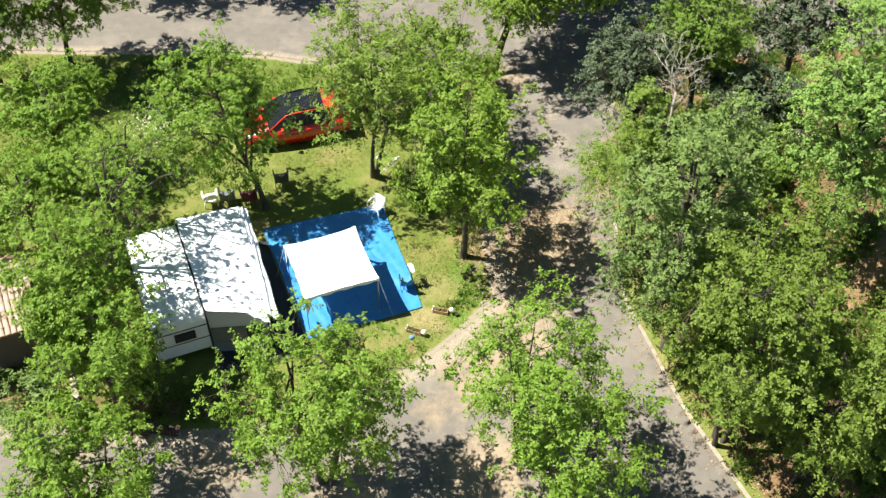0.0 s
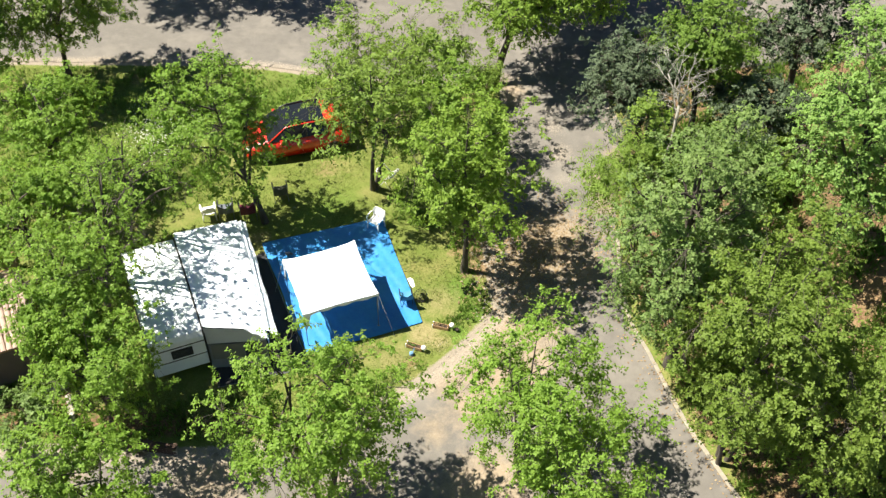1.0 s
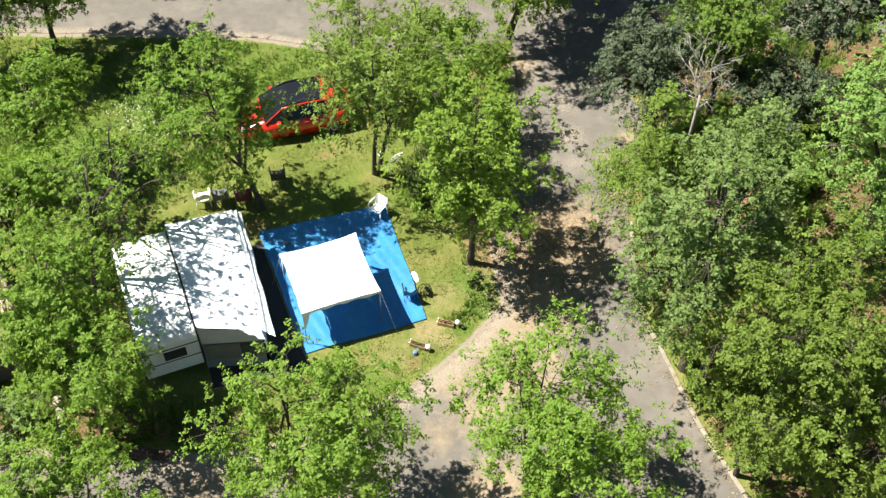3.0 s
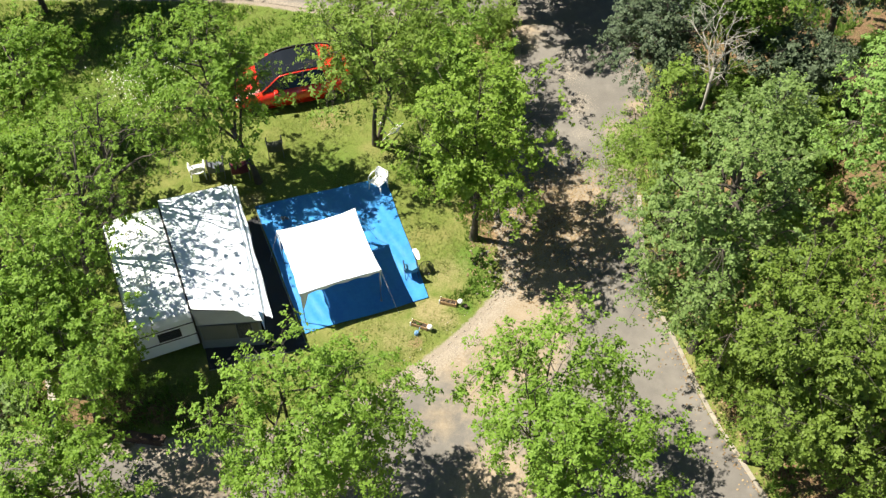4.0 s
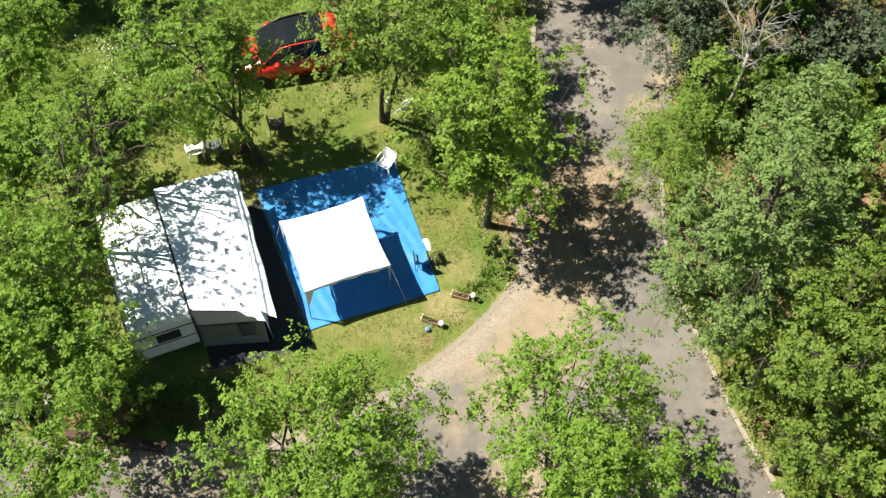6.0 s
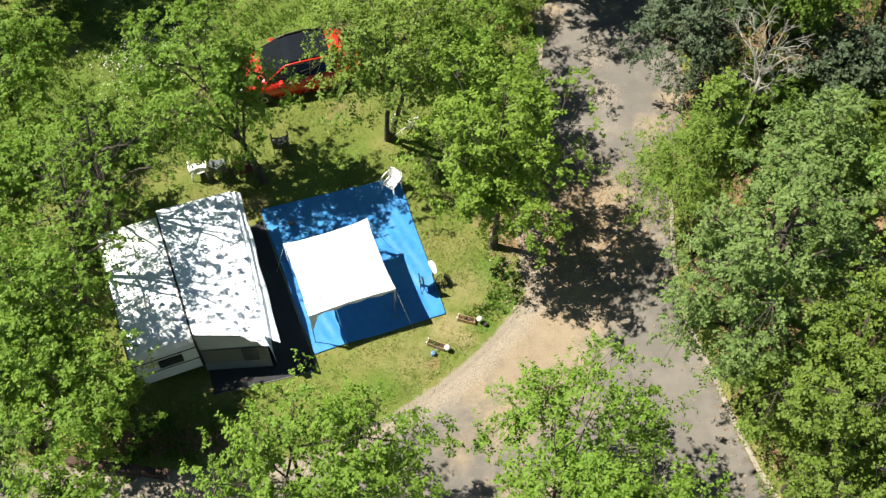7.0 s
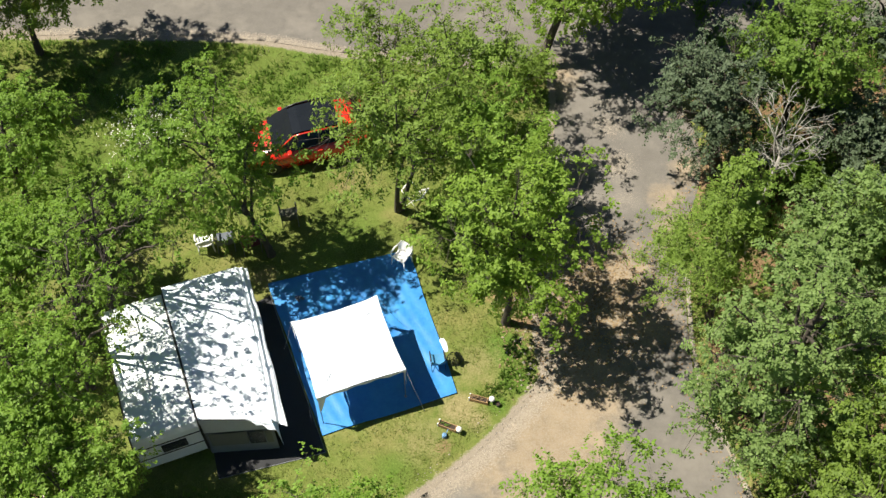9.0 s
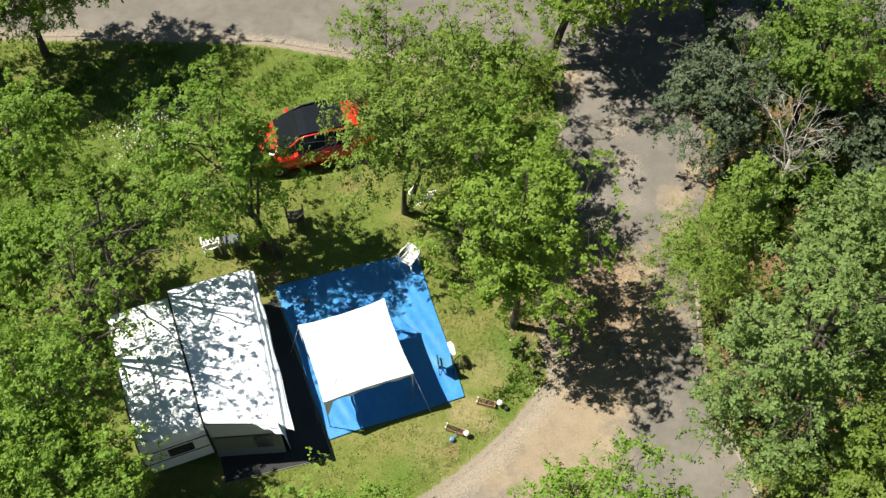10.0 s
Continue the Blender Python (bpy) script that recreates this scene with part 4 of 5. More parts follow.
groundsheet()

# ---- garden furniture ----


def plastic_chair():
    t = thing("plastic_chair", pose(0, 0, 0), "white plastic garden armchair standing in the open", "chair", "white garden chairs")

    def seat(u, v):
        x, y = (u - 0.5) * 0.44 * (1 + 0.12 * v), (v - 0.5) * 0.44
        return x, -y, 0.42 + 0.015 * np.cos(u * 6.28) - 0.02 * (1 - v)
    s = child("seat", sheet_mesh("seat", seat, 8, 8, M_PLASTIC), t)
    part("seat_rim", box((0.46, 0.03, 0.05), (0, -0.22, 0.405), bevel=0.01), M_PLASTIC, s)
    def back(u, v):
        x = (u - 0.5) * 0.50 * (1 - 0.25 * v ** 4)
        return x, 0.205 + 0.11 * v - 0.05 * (2 * u - 1) ** 2, 0.43 + 0.40 * v * (1 - 0.12 * (2 * u - 1) ** 2)
    rest = child("backrest", sheet_mesh("backrest", back, 10, 8, M_PLASTIC), t, "moulded white back")
    for i in range(3):
        x = -0.11 + 0.11 * i
        tubes("rib", [([(x, 0.23, 0.48), (x * 1.04, 0.265, 0.62), (x * 1.06, 0.30, 0.76)], 0.014)], M_PLASTIC, rest, sides=5)
    tubes("back_rim", [([(-0.26, 0.2, 0.40), (-0.27, 0.26, 0.62), (-0.22, 0.31, 0.78), (0, 0.33, 0.84), (0.22, 0.31, 0.78), (0.27, 0.26, 0.62), (0.26, 0.2, 0.40)], 0.026)], M_PLASTIC, t)
    for s in (-1, 1):
        tubes("armrest", [([(s * 0.27, 0.25, 0.62), (s * 0.30, 0.05, 0.65), (s * 0.29, -0.2, 0.63), (s * 0.27, -0.24, 0.55), (s * 0.25, -0.22, 0.41)], 0.028)], M_PLASTIC, t)
        for y in (-0.21, 0.2):
            tubes("leg", [([(s * 0.24, y, 0.42), (s * 0.27, y * 1.15, 0.0)], [0.03, 0.022])], M_PLASTIC, t)
    return t


def camp_chair(cloth, label, group="", tube=None):
    tube = tube or M_STEEL
    t = thing("camping_chair", pose(0, 0, 0), label, "camping chair", group)

    def seat(u, v):
        return (u - 0.5) * 0.50, (v - 0.5) * 0.46, 0.42 - 0.04 * np.sin(np.pi * u)
    child("seat", sheet_mesh("seat", seat, 8, 6, cloth), t)

    def back(u, v):
        return (u - 0.5) * 0.52, 0.19 + 0.20 * v + 0.03 * np.sin(np.pi * u), 0.30 + 0.62 * v - 0.17 * (1 - np.abs(2 * u - 1)) * v
    child("backrest", sheet_mesh("backrest", back, 8, 6, cloth), t)
    for s in (-1, 1):
        tubes("side_frame", [([(s * 0.26, -0.25, 0.0), (s * 0.26, 0.2, 0.42), (s * 0.26, 0.39, 0.92)], 0.013)], tube, t)
        tubes("leg", [([(s * 0.26, 0.3, 0.0), (s * 0.26, -0.22, 0.42), (s * 0.26, -0.24, 0.62)], 0.013)], tube, t)
        part("armrest", box((0.05, 0.42, 0.022), (s * 0.27, -0.04, 0.625), bevel=0.008), M_BLACK, t)
    return t


ch = plastic_chair()
ch.matrix_world = pose(4.78, 1.36, gz(4.8, 1.4) + 0.05, 0, 0, -28) @ Matrix.Scale(1.08, 4)
copy_thing(ch, pose(-2.62, 1.42, gz(-2.6, 1.4), 0, 0, 200))
CAMPING = "folding camping chairs"
c2 = camp_chair(M_GREYCLOTH, "folding camping chair in dark grey cloth on the lawn", CAMPING)
c2.matrix_world = pose(-1.90, 1.62, gz(-1.9, 1.6), 0, 0, 196) @ Matrix.Scale(1.2, 4)
c3 = camp_chair(M_MAROON, "folding camping chair in dark maroon cloth under the tree", CAMPING)
c3.matrix_world = pose(-0.92, 1.62, gz(-0.9, 1.6), 0, 0, 200) @ Matrix.Scale(1.28, 4)
c5 = camp_chair(M_KHAKI, "folding camping chair in faded khaki cloth behind the tree", CAMPING)
c5.matrix_world = pose(0.28, 2.95, gz(0.3, 2.9), 0, 0, 198) @ Matrix.Scale(1.16, 4)
c4 = camp_chair(M_CYAN, "folding chair with light blue cloth at the groundsheet edge", CAMPING, M_BLACK)
c4.matrix_world = pose(6.50, -2.74, gz(6.6, -2.7) + 0.05, 0, 0, 195) @ Matrix.Scale(0.92, 4)


def cushion():
    t = thing("white_towel", pose(6.68, -2.42, gz(6.7, -2.4) + 0.05, 0, 0, 24), "white towel hung over the blue folding chair", "towel")

    def lay(u, v):
        return (u - 0.5) * 0.20 * (1 - 0.5 * (2 * v - 1) ** 4), 0.04 * np.sin(v * 5) + (v - 0.5) * 0.62, 0.97 - 0.30 * np.abs(v - 0.4) - 0.02 * np.sin(u * 12 + v * 4)
    child("cloth", sheet_mesh("cloth", lay, 10, 12, M_CANVAS), t)


def mesh_screen():
    """A round black mesh on a hoop, leaning."""
    t = thing("mesh_hoop", pose(7.08, -2.62, gz(7.1, -2.6), 0, 0, 8), "round black mesh hoop leaning beside the folding chair", "hoop")
    ang = np.linspace(0, 2 * np.pi, 25)
    ring = [(0.27 * math.cos(a), 0.12 * math.sin(a), 0.30 + 0.27 * math.sin(a)) for a in ang]
    tubes("rim", [(ring, 0.014)], M_BLACK, t, sides=5)
    for i in range(9):
        x = -0.24 + 0.06 * i
        r = math.sqrt(max(0.0, 0.27 ** 2 - x * x)) * 0.97
        tubes("wire", [([(x, -r * 0.44, 0.30 - r), (x, r * 0.44, 0.30 + r)], 0.006)], M_BLACK, t, sides=4)
        tubes("wire", [([(-r, x * 0.44, 0.30 + x), (r, x * 0.44, 0.30 + x)], 0.006)], M_BLACK, t, sides=4)
    tubes("stand", [([(-0.1, -0.1, 0.08), (-0.02, 0.22, 0.0)], 0.012), ([(0.1, -0.1, 0.08), (0.02, 0.22, 0.0)], 0.012)], M_BLACK, t, sides=5)


def drying_rack():
    t = thing("drying_rack", pose(4.98, 4.2, gz(5, 4.2), 0, 0, -25), "small white folding drying rack beside the forked tree", "drying rack")
    for s in (-1, 1):
        tubes("wing", [([(s * 0.05, -0.3, 0.55), (s * 0.42, -0.3, 0.9), (s * 0.42, 0.3, 0.9), (s * 0.05, 0.3, 0.55)], 0.03)], M_PLASTIC, t)
        for y in (-0.3, 0.3):
            tubes("leg", [([(s * 0.05, y, 0.55), (-s * 0.28, y, 0.0)], 0.013)], M_PLASTIC, t)
    for i in range(4):
        tubes("wire", [([(0.12 + 0.08 * i, -0.3, 0.62 + 0.076 * i), (0.12 + 0.08 * i, 0.3, 0.62 + 0.076 * i)], 0.006)], M_PLASTIC, t, sides=4)
    return t


def trough(x, y, turn, seed):
    rng = np.random.RandomState(seed)
    t = thing("planter", pose(x, y, gz(x, y), 0, 0, turn) @ Matrix.Scale(0.82, 4), "wooden trough planter with dry plants on the verge", "planter", "planters on the verge")
    for s in (-1, 1):
        for k in range(2):
            part("plank", box((0.74, 0.022, 0.095), (0, s * 0.11, 0.07 + 0.10 * k), bevel=0.005), M_WOOD, t)
        part("end_board", box((0.022, 0.22, 0.20), (s * 0.36, 0, 0.115), bevel=0.005), M_WOOD, t)
        for y2 in (-0.1, 0.1):
            part("foot", box((0.05, 0.05, 0.27), (s * 0.385, y2, 0.125), bevel=0.006), M_PLASTIC if s < 0 else M_WOOD, t)

    def earth(u, v):
        return (u - 0.5) * 0.70, (v - 0.5) * 0.2, 0.17 + 0.02 * np.sin(u * 20) * np.cos(v * 9)
    child("soil", sheet_mesh("soil", earth, 20, 6, M_SOIL), t)
    cen = np.stack([rng.uniform(-0.3, 0.3, 9), rng.uniform(-0.06, 0.06, 9), np.full(9, 0.22)], -1)
    v, q = leaf_cloud(cen, np.zeros_like(cen), 14, 0.06, 0.05, 0.5, rng)
    tagged(child("plant_tuft", quick_mesh("plant_tuft", v, q, M_DRY if seed % 2 else M_WEED), t), kind="stuff")


def globe_lamp(x, y):
    t = thing("globe_lamp", pose(x, y, gz(x, y)), "small white globe garden lamp on a spike", "garden lamp", "globe garden lamps")
    tubes("spike", [([(0, 0, -0.04), (0, 0, 0.12)], 0.013)], M_STEEL, t)
    part("collar", lathe([(0.03, 0.10), (0.045, 0.12), (0.045, 0.145), (0.03, 0.16)], 12), M_STEEL, t)
    part("globe", lathe([(0.03, 0.145)] + [(0.105 * math.sin(a), 0.245 - 0.105 * math.cos(a)) for a in np.linspace(0.35, 3.0, 9)], 18), M_GLOBE, t, "opal white globe", smooth=True)


def pot(x, y):
    t = thing("flower_pot", pose(x, y, gz(x, y)) @ Matrix.Scale(0.65, 4), "small black plastic flower pot on the verge", "flower pot")
    part("wall", lathe([(0.085, 0.0), (0.115, 0.19), (0.125, 0.19), (0.125, 0.215), (0.10, 0.215), (0.09, 0.17)], 16), M_BLACK, t)
    part("soil", lathe([(0.09, 0.165), (0.09, 0.178)], 12), M_SOIL, t)


def watering_can(x, y):
    t = thing("watering_can", pose(x, y, gz(x, y), 0, 0, 60) @ Matrix.Scale(0.7, 4), "small blue watering can on the grass", "watering can")
    part("body", lathe([(0.11, 0), (0.12, 0.02), (0.115, 0.2), (0.09, 0.23), (0.06, 0.235)], 16), M_BLUE_TIN, t, smooth=True)
    tubes("spout", [([(0.1, 0, 0.05), (0.2, 0, 0.16), (0.27, 0, 0.26)], [0.025, 0.018, 0.014])], M_BLUE_TIN, t)
    part("rose", lathe([(0.015, 0), (0.035, 0.03), (0.035, 0.036)], 10), M_BLUE_TIN, t).matrix_local = pose(0.27, 0, 0.255, 0, 40, 0)
    tubes("handle", [([(-0.10, 0, 0.06), (-0.2, 0, 0.14), (-0.16, 0, 0.27), (-0.02, 0, 0.29), (0.05, 0, 0.23)], 0.012)], M_BLUE_TIN, t)


def sandal(x, y, turn):
    t = thing("sandal", pose(x, y, gz(x, y) + 0.075, 0, 0, turn), "light grey rubber sandal lying on the groundsheet", "sandal", "sandals")
    part("sole", box((0.10, 0.26, 0.025), (0, 0, 0), bevel=0.01), M_GREYCLOTH, t)
    tubes("strap", [([(-0.05, 0.03, 0.0), (-0.03, 0.04, 0.05), (0.03, 0.04, 0.05), (0.05, 0.03, 0.0)], 0.012)], M_PLASTIC, t, sides=5)


cushion()
mesh_screen()
drying_rack()
trough(8.02, -4.02, -11, 1)
trough(7.05, -5.08, -17, 2)
globe_lamp(8.47, -4.05)
globe_lamp(7.45, -5.24)
pot(8.68, -4.16)
watering_can(6.98, -5.42)
sandal(1.18, -0.55, 40)
sandal(1.30, -0.50, 70)

# ---- red car ----


def car():
    t = thing("car", pose(0.38, 6.62, gz(0.4, 6.6), 0, 0, 20) @ Matrix.Scale(1.30, 4), "large red car with a black roof parked on the lawn", "car")
    L = 1.97
    rows = [(-L, 0.50, 0.30, 0.52), (-L + 0.08, 0.68, 0.22, 0.64), (-1.55, 0.80, 0.20, 0.76), (-1.1, 0.83, 0.20, 0.86), (-0.75, 0.84, 0.20, 0.93), (0, 0.845, 0.20, 0.95), (0.9, 0.84, 0.20, 0.97), (1.5, 0.82, 0.22, 0.97), (1.82, 0.76, 0.26, 0.92), (L, 0.66, 0.34, 0.74)]
    bm, rings = bmesh.new(), []
    for x, w, zb, zt in rows:
        mid = (zb + zt) / 2
        sec = [(-w * 0.9, zb), (-w, mid - 0.06), (-w * 0.985, mid + 0.1), (-w * 0.9, zt - 0.03), (-w * 0.5, zt + 0.015), (0, zt + 0.03), (w * 0.5, zt + 0.015), (w * 0.9, zt - 0.03), (w * 0.985, mid + 0.1), (w, mid - 0.06), (w * 0.9, zb)]
        rings.append([bm.verts.new((x, y, z)) for y, z in sec])
    for a, b in zip(rings, rings[1:]):
        for i in range(len(a)):
            bm.faces.new((a[i], a[(i + 1) % len(a)], b[(i + 1) % len(b)], b[i]))
    bm.faces.new(rings[0][::-1])
    bm.faces.new(rings[-1])
    bmesh.ops.recalc_face_normals(bm, faces=bm.faces)
    body = part("body", bm, M_RED, t, "glossy red bodywork", smooth=True)
    # the cabin: six corner stations a side, in (x, half width, height)
    lo = [(-1.08, 0.72, 0.89), (-0.46, 0.78, 0.93), (0.28, 0.78, 0.95), (1.08, 0.76, 0.96), (1.76, 0.66, 0.95)]
    hi = [(-0.42, 0.60, 1.36), (-0.16, 0.62, 1.42), (0.35, 0.63, 1.45), (0.98, 0.61, 1.43), (1.36, 0.57, 1.36)]

    def panel(name, quads, mat, lift=0.0, label=""):
        verts = [v for qd in quads for v in qd]
        me = mesh_of(name, verts, [tuple(range(4 * i, 4 * i + 4)) for i in range(len(quads))], mat)
        o = child(name, me, t, label)
        md = o.modifiers.new("thickness", "SOLIDIFY")
        md.thickness, md.offset = 0.02, 0
        return o

    def at(p, s, sc=1.0):
        return (p[0], s * p[1] * sc, p[2])
    panel("windscreen", [[at(lo[0], -1), at(lo[0], 1), at(hi[0], 1), at(hi[0], -1)]], M_GLASS, label="large dark windscreen")
    panel("rear_window", [[at(lo[4], 1, 0.9), at(lo[4], -1, 0.9), (1.51, -0.55, 1.195), (1.51, 0.55, 1.195)]], M_GLASS)
    panel("glass_roof", [[at(hi[i], -1, 0.86), at(hi[i], 1, 0.86), at(hi[i + 1], 1, 0.86), at(hi[i + 1], -1, 0.86)] for i in range(3)], M_GLASS, label="black roof panel")
    panel("rear_roof", [[at(hi[3], -1, 0.9), at(hi[3], 1, 0.9), at(hi[4], 1, 0.9), at(hi[4], -1, 0.9)], [at(hi[4], -1, 0.9), at(hi[4], 1, 0.9), (1.52, 0.55, 1.20), (1.52, -0.55, 1.20)]], M_RED, label="red rear roof and tailgate")
    for s in (-1, 1):
        panel("rear_quarter", [[at(lo[3], s), at(lo[4], s), at(hi[4], s), at(hi[3], s)]], M_RED)
        for i in range(3):
            panel("side_window", [[at(lo[i], s), at(lo[i + 1], s), at(hi[i + 1], s), at(hi[i], s)]], M_GLASS)
        tubes("roof_rail", [([at(lo[0], s), at(hi[0], s), at(hi[1], s), at(hi[2], s), at(hi[3], s), at(hi[4], s), at(lo[4], s)], 0.024)], M_RED if s < 0 else M_BLACK, t, "red roof rail and pillars" if s < 0 else "black roof rail")
        tubes("door_pillar", [([at(lo[2], s), at(hi[2], s)], 0.03)], M_BLACK, t)
        part("mirror", box((0.13, 0.17, 0.11), (-0.62, s * 0.90, 0.98), bevel=0.03), M_RED, t)
        part("headlight", box((0.20, 0.26, 0.13), (-1.80, s * 0.55, 0.64), (0, -18, s * 20), bevel=0.03), M_LAMP_CLEAR, t)
        part("tail_light", box((0.10, 0.14, 0.34), (1.83, s * 0.66, 0.80), (0, -12, 0), bevel=0.03), M_LAMP_RED, t)
        part("door_handle", box((0.16, 0.03, 0.03), (0.30, s * 0.845, 0.80), bevel=0.008), M_RED, t)
        for x in (-1.22, 1.22):
            w = thing("wheel", Matrix(), "", "")
            w.parent = t
            w.matrix_local = pose(x, s * 0.745, 0.29, 90, 0, 0)
            part("tyre", lathe([(0.17, -0.085), (0.27, -0.09), (0.295, -0.06), (0.295, 0.06), (0.27, 0.09), (0.17, 0.085)], 24), M_RUBBER, w, smooth=True)
            part("rim", lathe([(0.175, -0.075), (0.175, 0.075), (0.10, 0.088), (0.03, 0.07)], 18), M_ALU, w)
    part("front_bumper", box((0.22, 1.35, 0.20), (-1.86, 0, 0.40), bevel=0.06), M_RED, t)
    part("grille", box((0.05, 0.8, 0.10), (-1.975, 0, 0.42), bevel=0.02), M_BLACK, t)
    part("rear_bumper", box((0.26, 1.50, 0.34), (1.86, 0, 0.46), bevel=0.06), M_BLACK, t)
    part("underbody", box((3.5, 1.45, 0.12), (0, 0, 0.24), bevel=0.03), M_BLACK, t)
    part("number_plate", box((0.012, 0.5, 0.11), (1.977, 0, 0.50), bevel=0.003), M_PLASTIC, t)
    part("hood_line", box((0.02, 1.25, 0.012), (-0.98, 0, 0.905)), M_BLACK, body)


car()

# ---- house with tiled roof ----


def house():
    x0, y0 = -6.55, -7.75
    t = thing("house", pose(x0, y0, gz(x0, y0), 0, 0, 27.5), "low plastered building with a pale terracotta tile roof", "house")
    W, D, E = 8.0, 5.2, 2.35
    slope = math.tan(radians(17))
    part("wall", box((W, 0.25, E), (-W / 2 - 0.35, 0.125 + 0.45, E / 2 - 0.05)), M_PLASTER, t, "brown plaster front wall")
    part("wall", box((W, 0.25, E), (-W / 2 - 0.35, D + 0.3, E / 2 - 0.05)), M_PLASTER, t)
    for x in (-0.475, -W - 0.225):
        bm = bmesh.new()
        ys, zs = (0.70, D + 0.175), (-0.05, E - 0.05)
        m = (ys[0] + ys[1]) / 2
        pts = [(ys[0], zs[0]), (ys[1], zs[0]), (ys[1], zs[1]), (m, zs[1] + slope * (m - ys[0])), (ys[0], zs[1])]
        f = [bm.verts.new((x - 0.12, y, z)) for y, z in pts]
        g = [bm.verts.new((x + 0.12, y, z)) for y, z in pts]
        bm.faces.new(f)
        bm.faces.new(g[::-1])
        for i in range(5):
            bm.faces.new((f[i], f[(i + 1) % 5], g[(i + 1) % 5], g[i]))
        bmesh.ops.recalc_face_normals(bm, faces=bm.faces)
        part("gable_wall", bm, M_PLASTER, t)
    mid = D / 2 + 0.35
    run = mid / math.cos(radians(17))
    d = part("door", box((0.9, 0.06, 2.0), (-2.6, 0.43, 0.98), bevel=0.01), M_WOOD, t)
    part("handle", box((0.12, 0.04, 0.03), (-2.28, 0.385, 1.0)), M_STEEL, d)
    w = part("window", box((1.0, 0.06, 0.9), (-4.6, 0.43, 1.4), bevel=0.01), M_PLASTIC, t)
    part("pane", box((0.86, 0.03, 0.76), (-4.6, 0.40, 1.4)), M_GLASS, w)
    part("sill", box((1.1, 0.16, 0.05), (-4.6, 0.40, 0.92)), M_STONE, w)
    for s in (0, 1):
        deck = part("roof_deck", box((W + 0.5, run, 0.06), (0, 0, 0)), M_WOOD, t)
        yy = mid / 2 if s == 0 else mid * 1.5
        deck.matrix_local = pose(-W / 2 - 0.25, yy, E + slope * mid / 2 - 0.02, 17 if s == 0 else -17, 0, 0)
    # barrel tiles: one mesh shared by all
    prof = [(0.105 * math.cos(a), 0.065 * math.sin(a)) for a in np.linspace(math.pi, 0, 6)]
    vs = [(px, -0.01, pz + 0.012) for px, pz in prof] + [(px * 0.85, 0.40, pz * 0.9) for px, pz in prof]
    fs = [(i, i + 1, i + 7, i + 6) for i in range(5)] + [(0, 6, 11, 5)]
    tile = mesh_of("tile", vs, fs, M_TILE, False)
    rng = np.random.RandomState(5)
    rows, cols, made = int(run / 0.33), int((W + 0.5) / 0.215), 0
    extra_v, extra_f = [], []
    tv, tf = np.array(vs), [f for f in fs if len(f) == 4]
    for c in range(cols):
        for r in range(rows):
            y = 0.33 * r
            m = pose(-0.1 - 0.215 * c, 0.0 + y * math.cos(radians(17)), E + 0.035 + y * math.sin(radians(17)), 17 + rng.uniform(-1.2, 1.2), 0, rng.uniform(-2.5, 2.5))
            if made < 290:
                o = child("tile", tile, t)
                o.matrix_local = m
                made += 1
            else:
                k = sum(map(len, extra_v))
                mm = np.array(m)
                extra_v.append(tv @ mm[:3, :3].T + mm[:3, 3])
                extra_f += [tuple(i + k for i in f) for f in tf]
    tagged(child("far_tiles", mesh_of("far_tiles", np.concatenate(extra_v), extra_f, M_TILE), t), kind="stuff")
    tubes("ridge_cap", [([(0.0, mid, E + slope * mid + 0.03), (-W - 0.5, mid, E + slope * mid + 0.03)], 0.11)], M_TILE, t)


house()


def stone_mesh(seed, sx, sy, sz):
    rng = np.random.RandomState(seed)
    bm = bmesh.new()
    bmesh.ops.create_cube(bm, size=1)
    bmesh.ops.bevel(bm, geom=bm.edges[:], offset=0.16, segments=1, affect="EDGES")
    for v in bm.verts:
        v.co += Vector(rng.normal(size=3) * 0.05)
        v.co = Vector((v.co.x * sx, v.co.y * sy, v.co.z * sz))
    me = bpy.data.meshes.new("stone")
    bm.to_mesh(me)
    bm.free()
    me.materials.append(M_STONE)
    return me


def low_wall():
    t = thing("low_wall", pose(-4.25, -10.45, gz(-3, -10.5), 0, 0, -3), "low dark brown brick retaining wall with rough capstones", "wall")
    bm = box((0.235, 0.10, 0.075), bevel=0.008)
    me = bpy.data.meshes.new("brick")
    bm.to_mesh(me)
    bm.free()
    me.materials.append(M_BRICK)
    for r in range(4):
        for i in range(13):
            o = child("brick", me, t)
            o.matrix_local = pose(0.25 * i + 0.125 * (r % 2), 0, 0.02 + 0.087 * r)
    part("mortar", box((3.3, 0.08, 0.34), (1.6, 0.012, 0.13)), M_STONE, t)
    caps = [stone_mesh(40 + k, 0.42, 0.26, 0.10) for k in range(3)]
    for cap in caps:
        cap.materials[0] = M_BRICK
    for i in range(8):
        o = child("capstone", caps[i % 3], t)
        o.matrix_local = pose(0.1 + 0.42 * i, 0.05, 0.37, 0, 0, (i * 37) % 13 - 6)


def edging():
    t = thing("stone_edging", pose(0, 0, 0), "row of pale rough stones edging the flower bed", "edging")
    kinds = [stone_mesh(60 + k, 0.26, 0.20, 0.20) for k in range(4)]
    for i in range(16):
        f = i / 15
        x, y = -5.95 + 0.98 * f, -7.9 - 2.3 * f
        if i < 4:
            x, y = -6.6 + 0.22 * i, -8.25 + 0.1 * i
        o = child("stone", kinds[i % 4], t)
        o.matrix_local = pose(x, y, gz(x, y) + 0.05, 0, 0, i * 47)


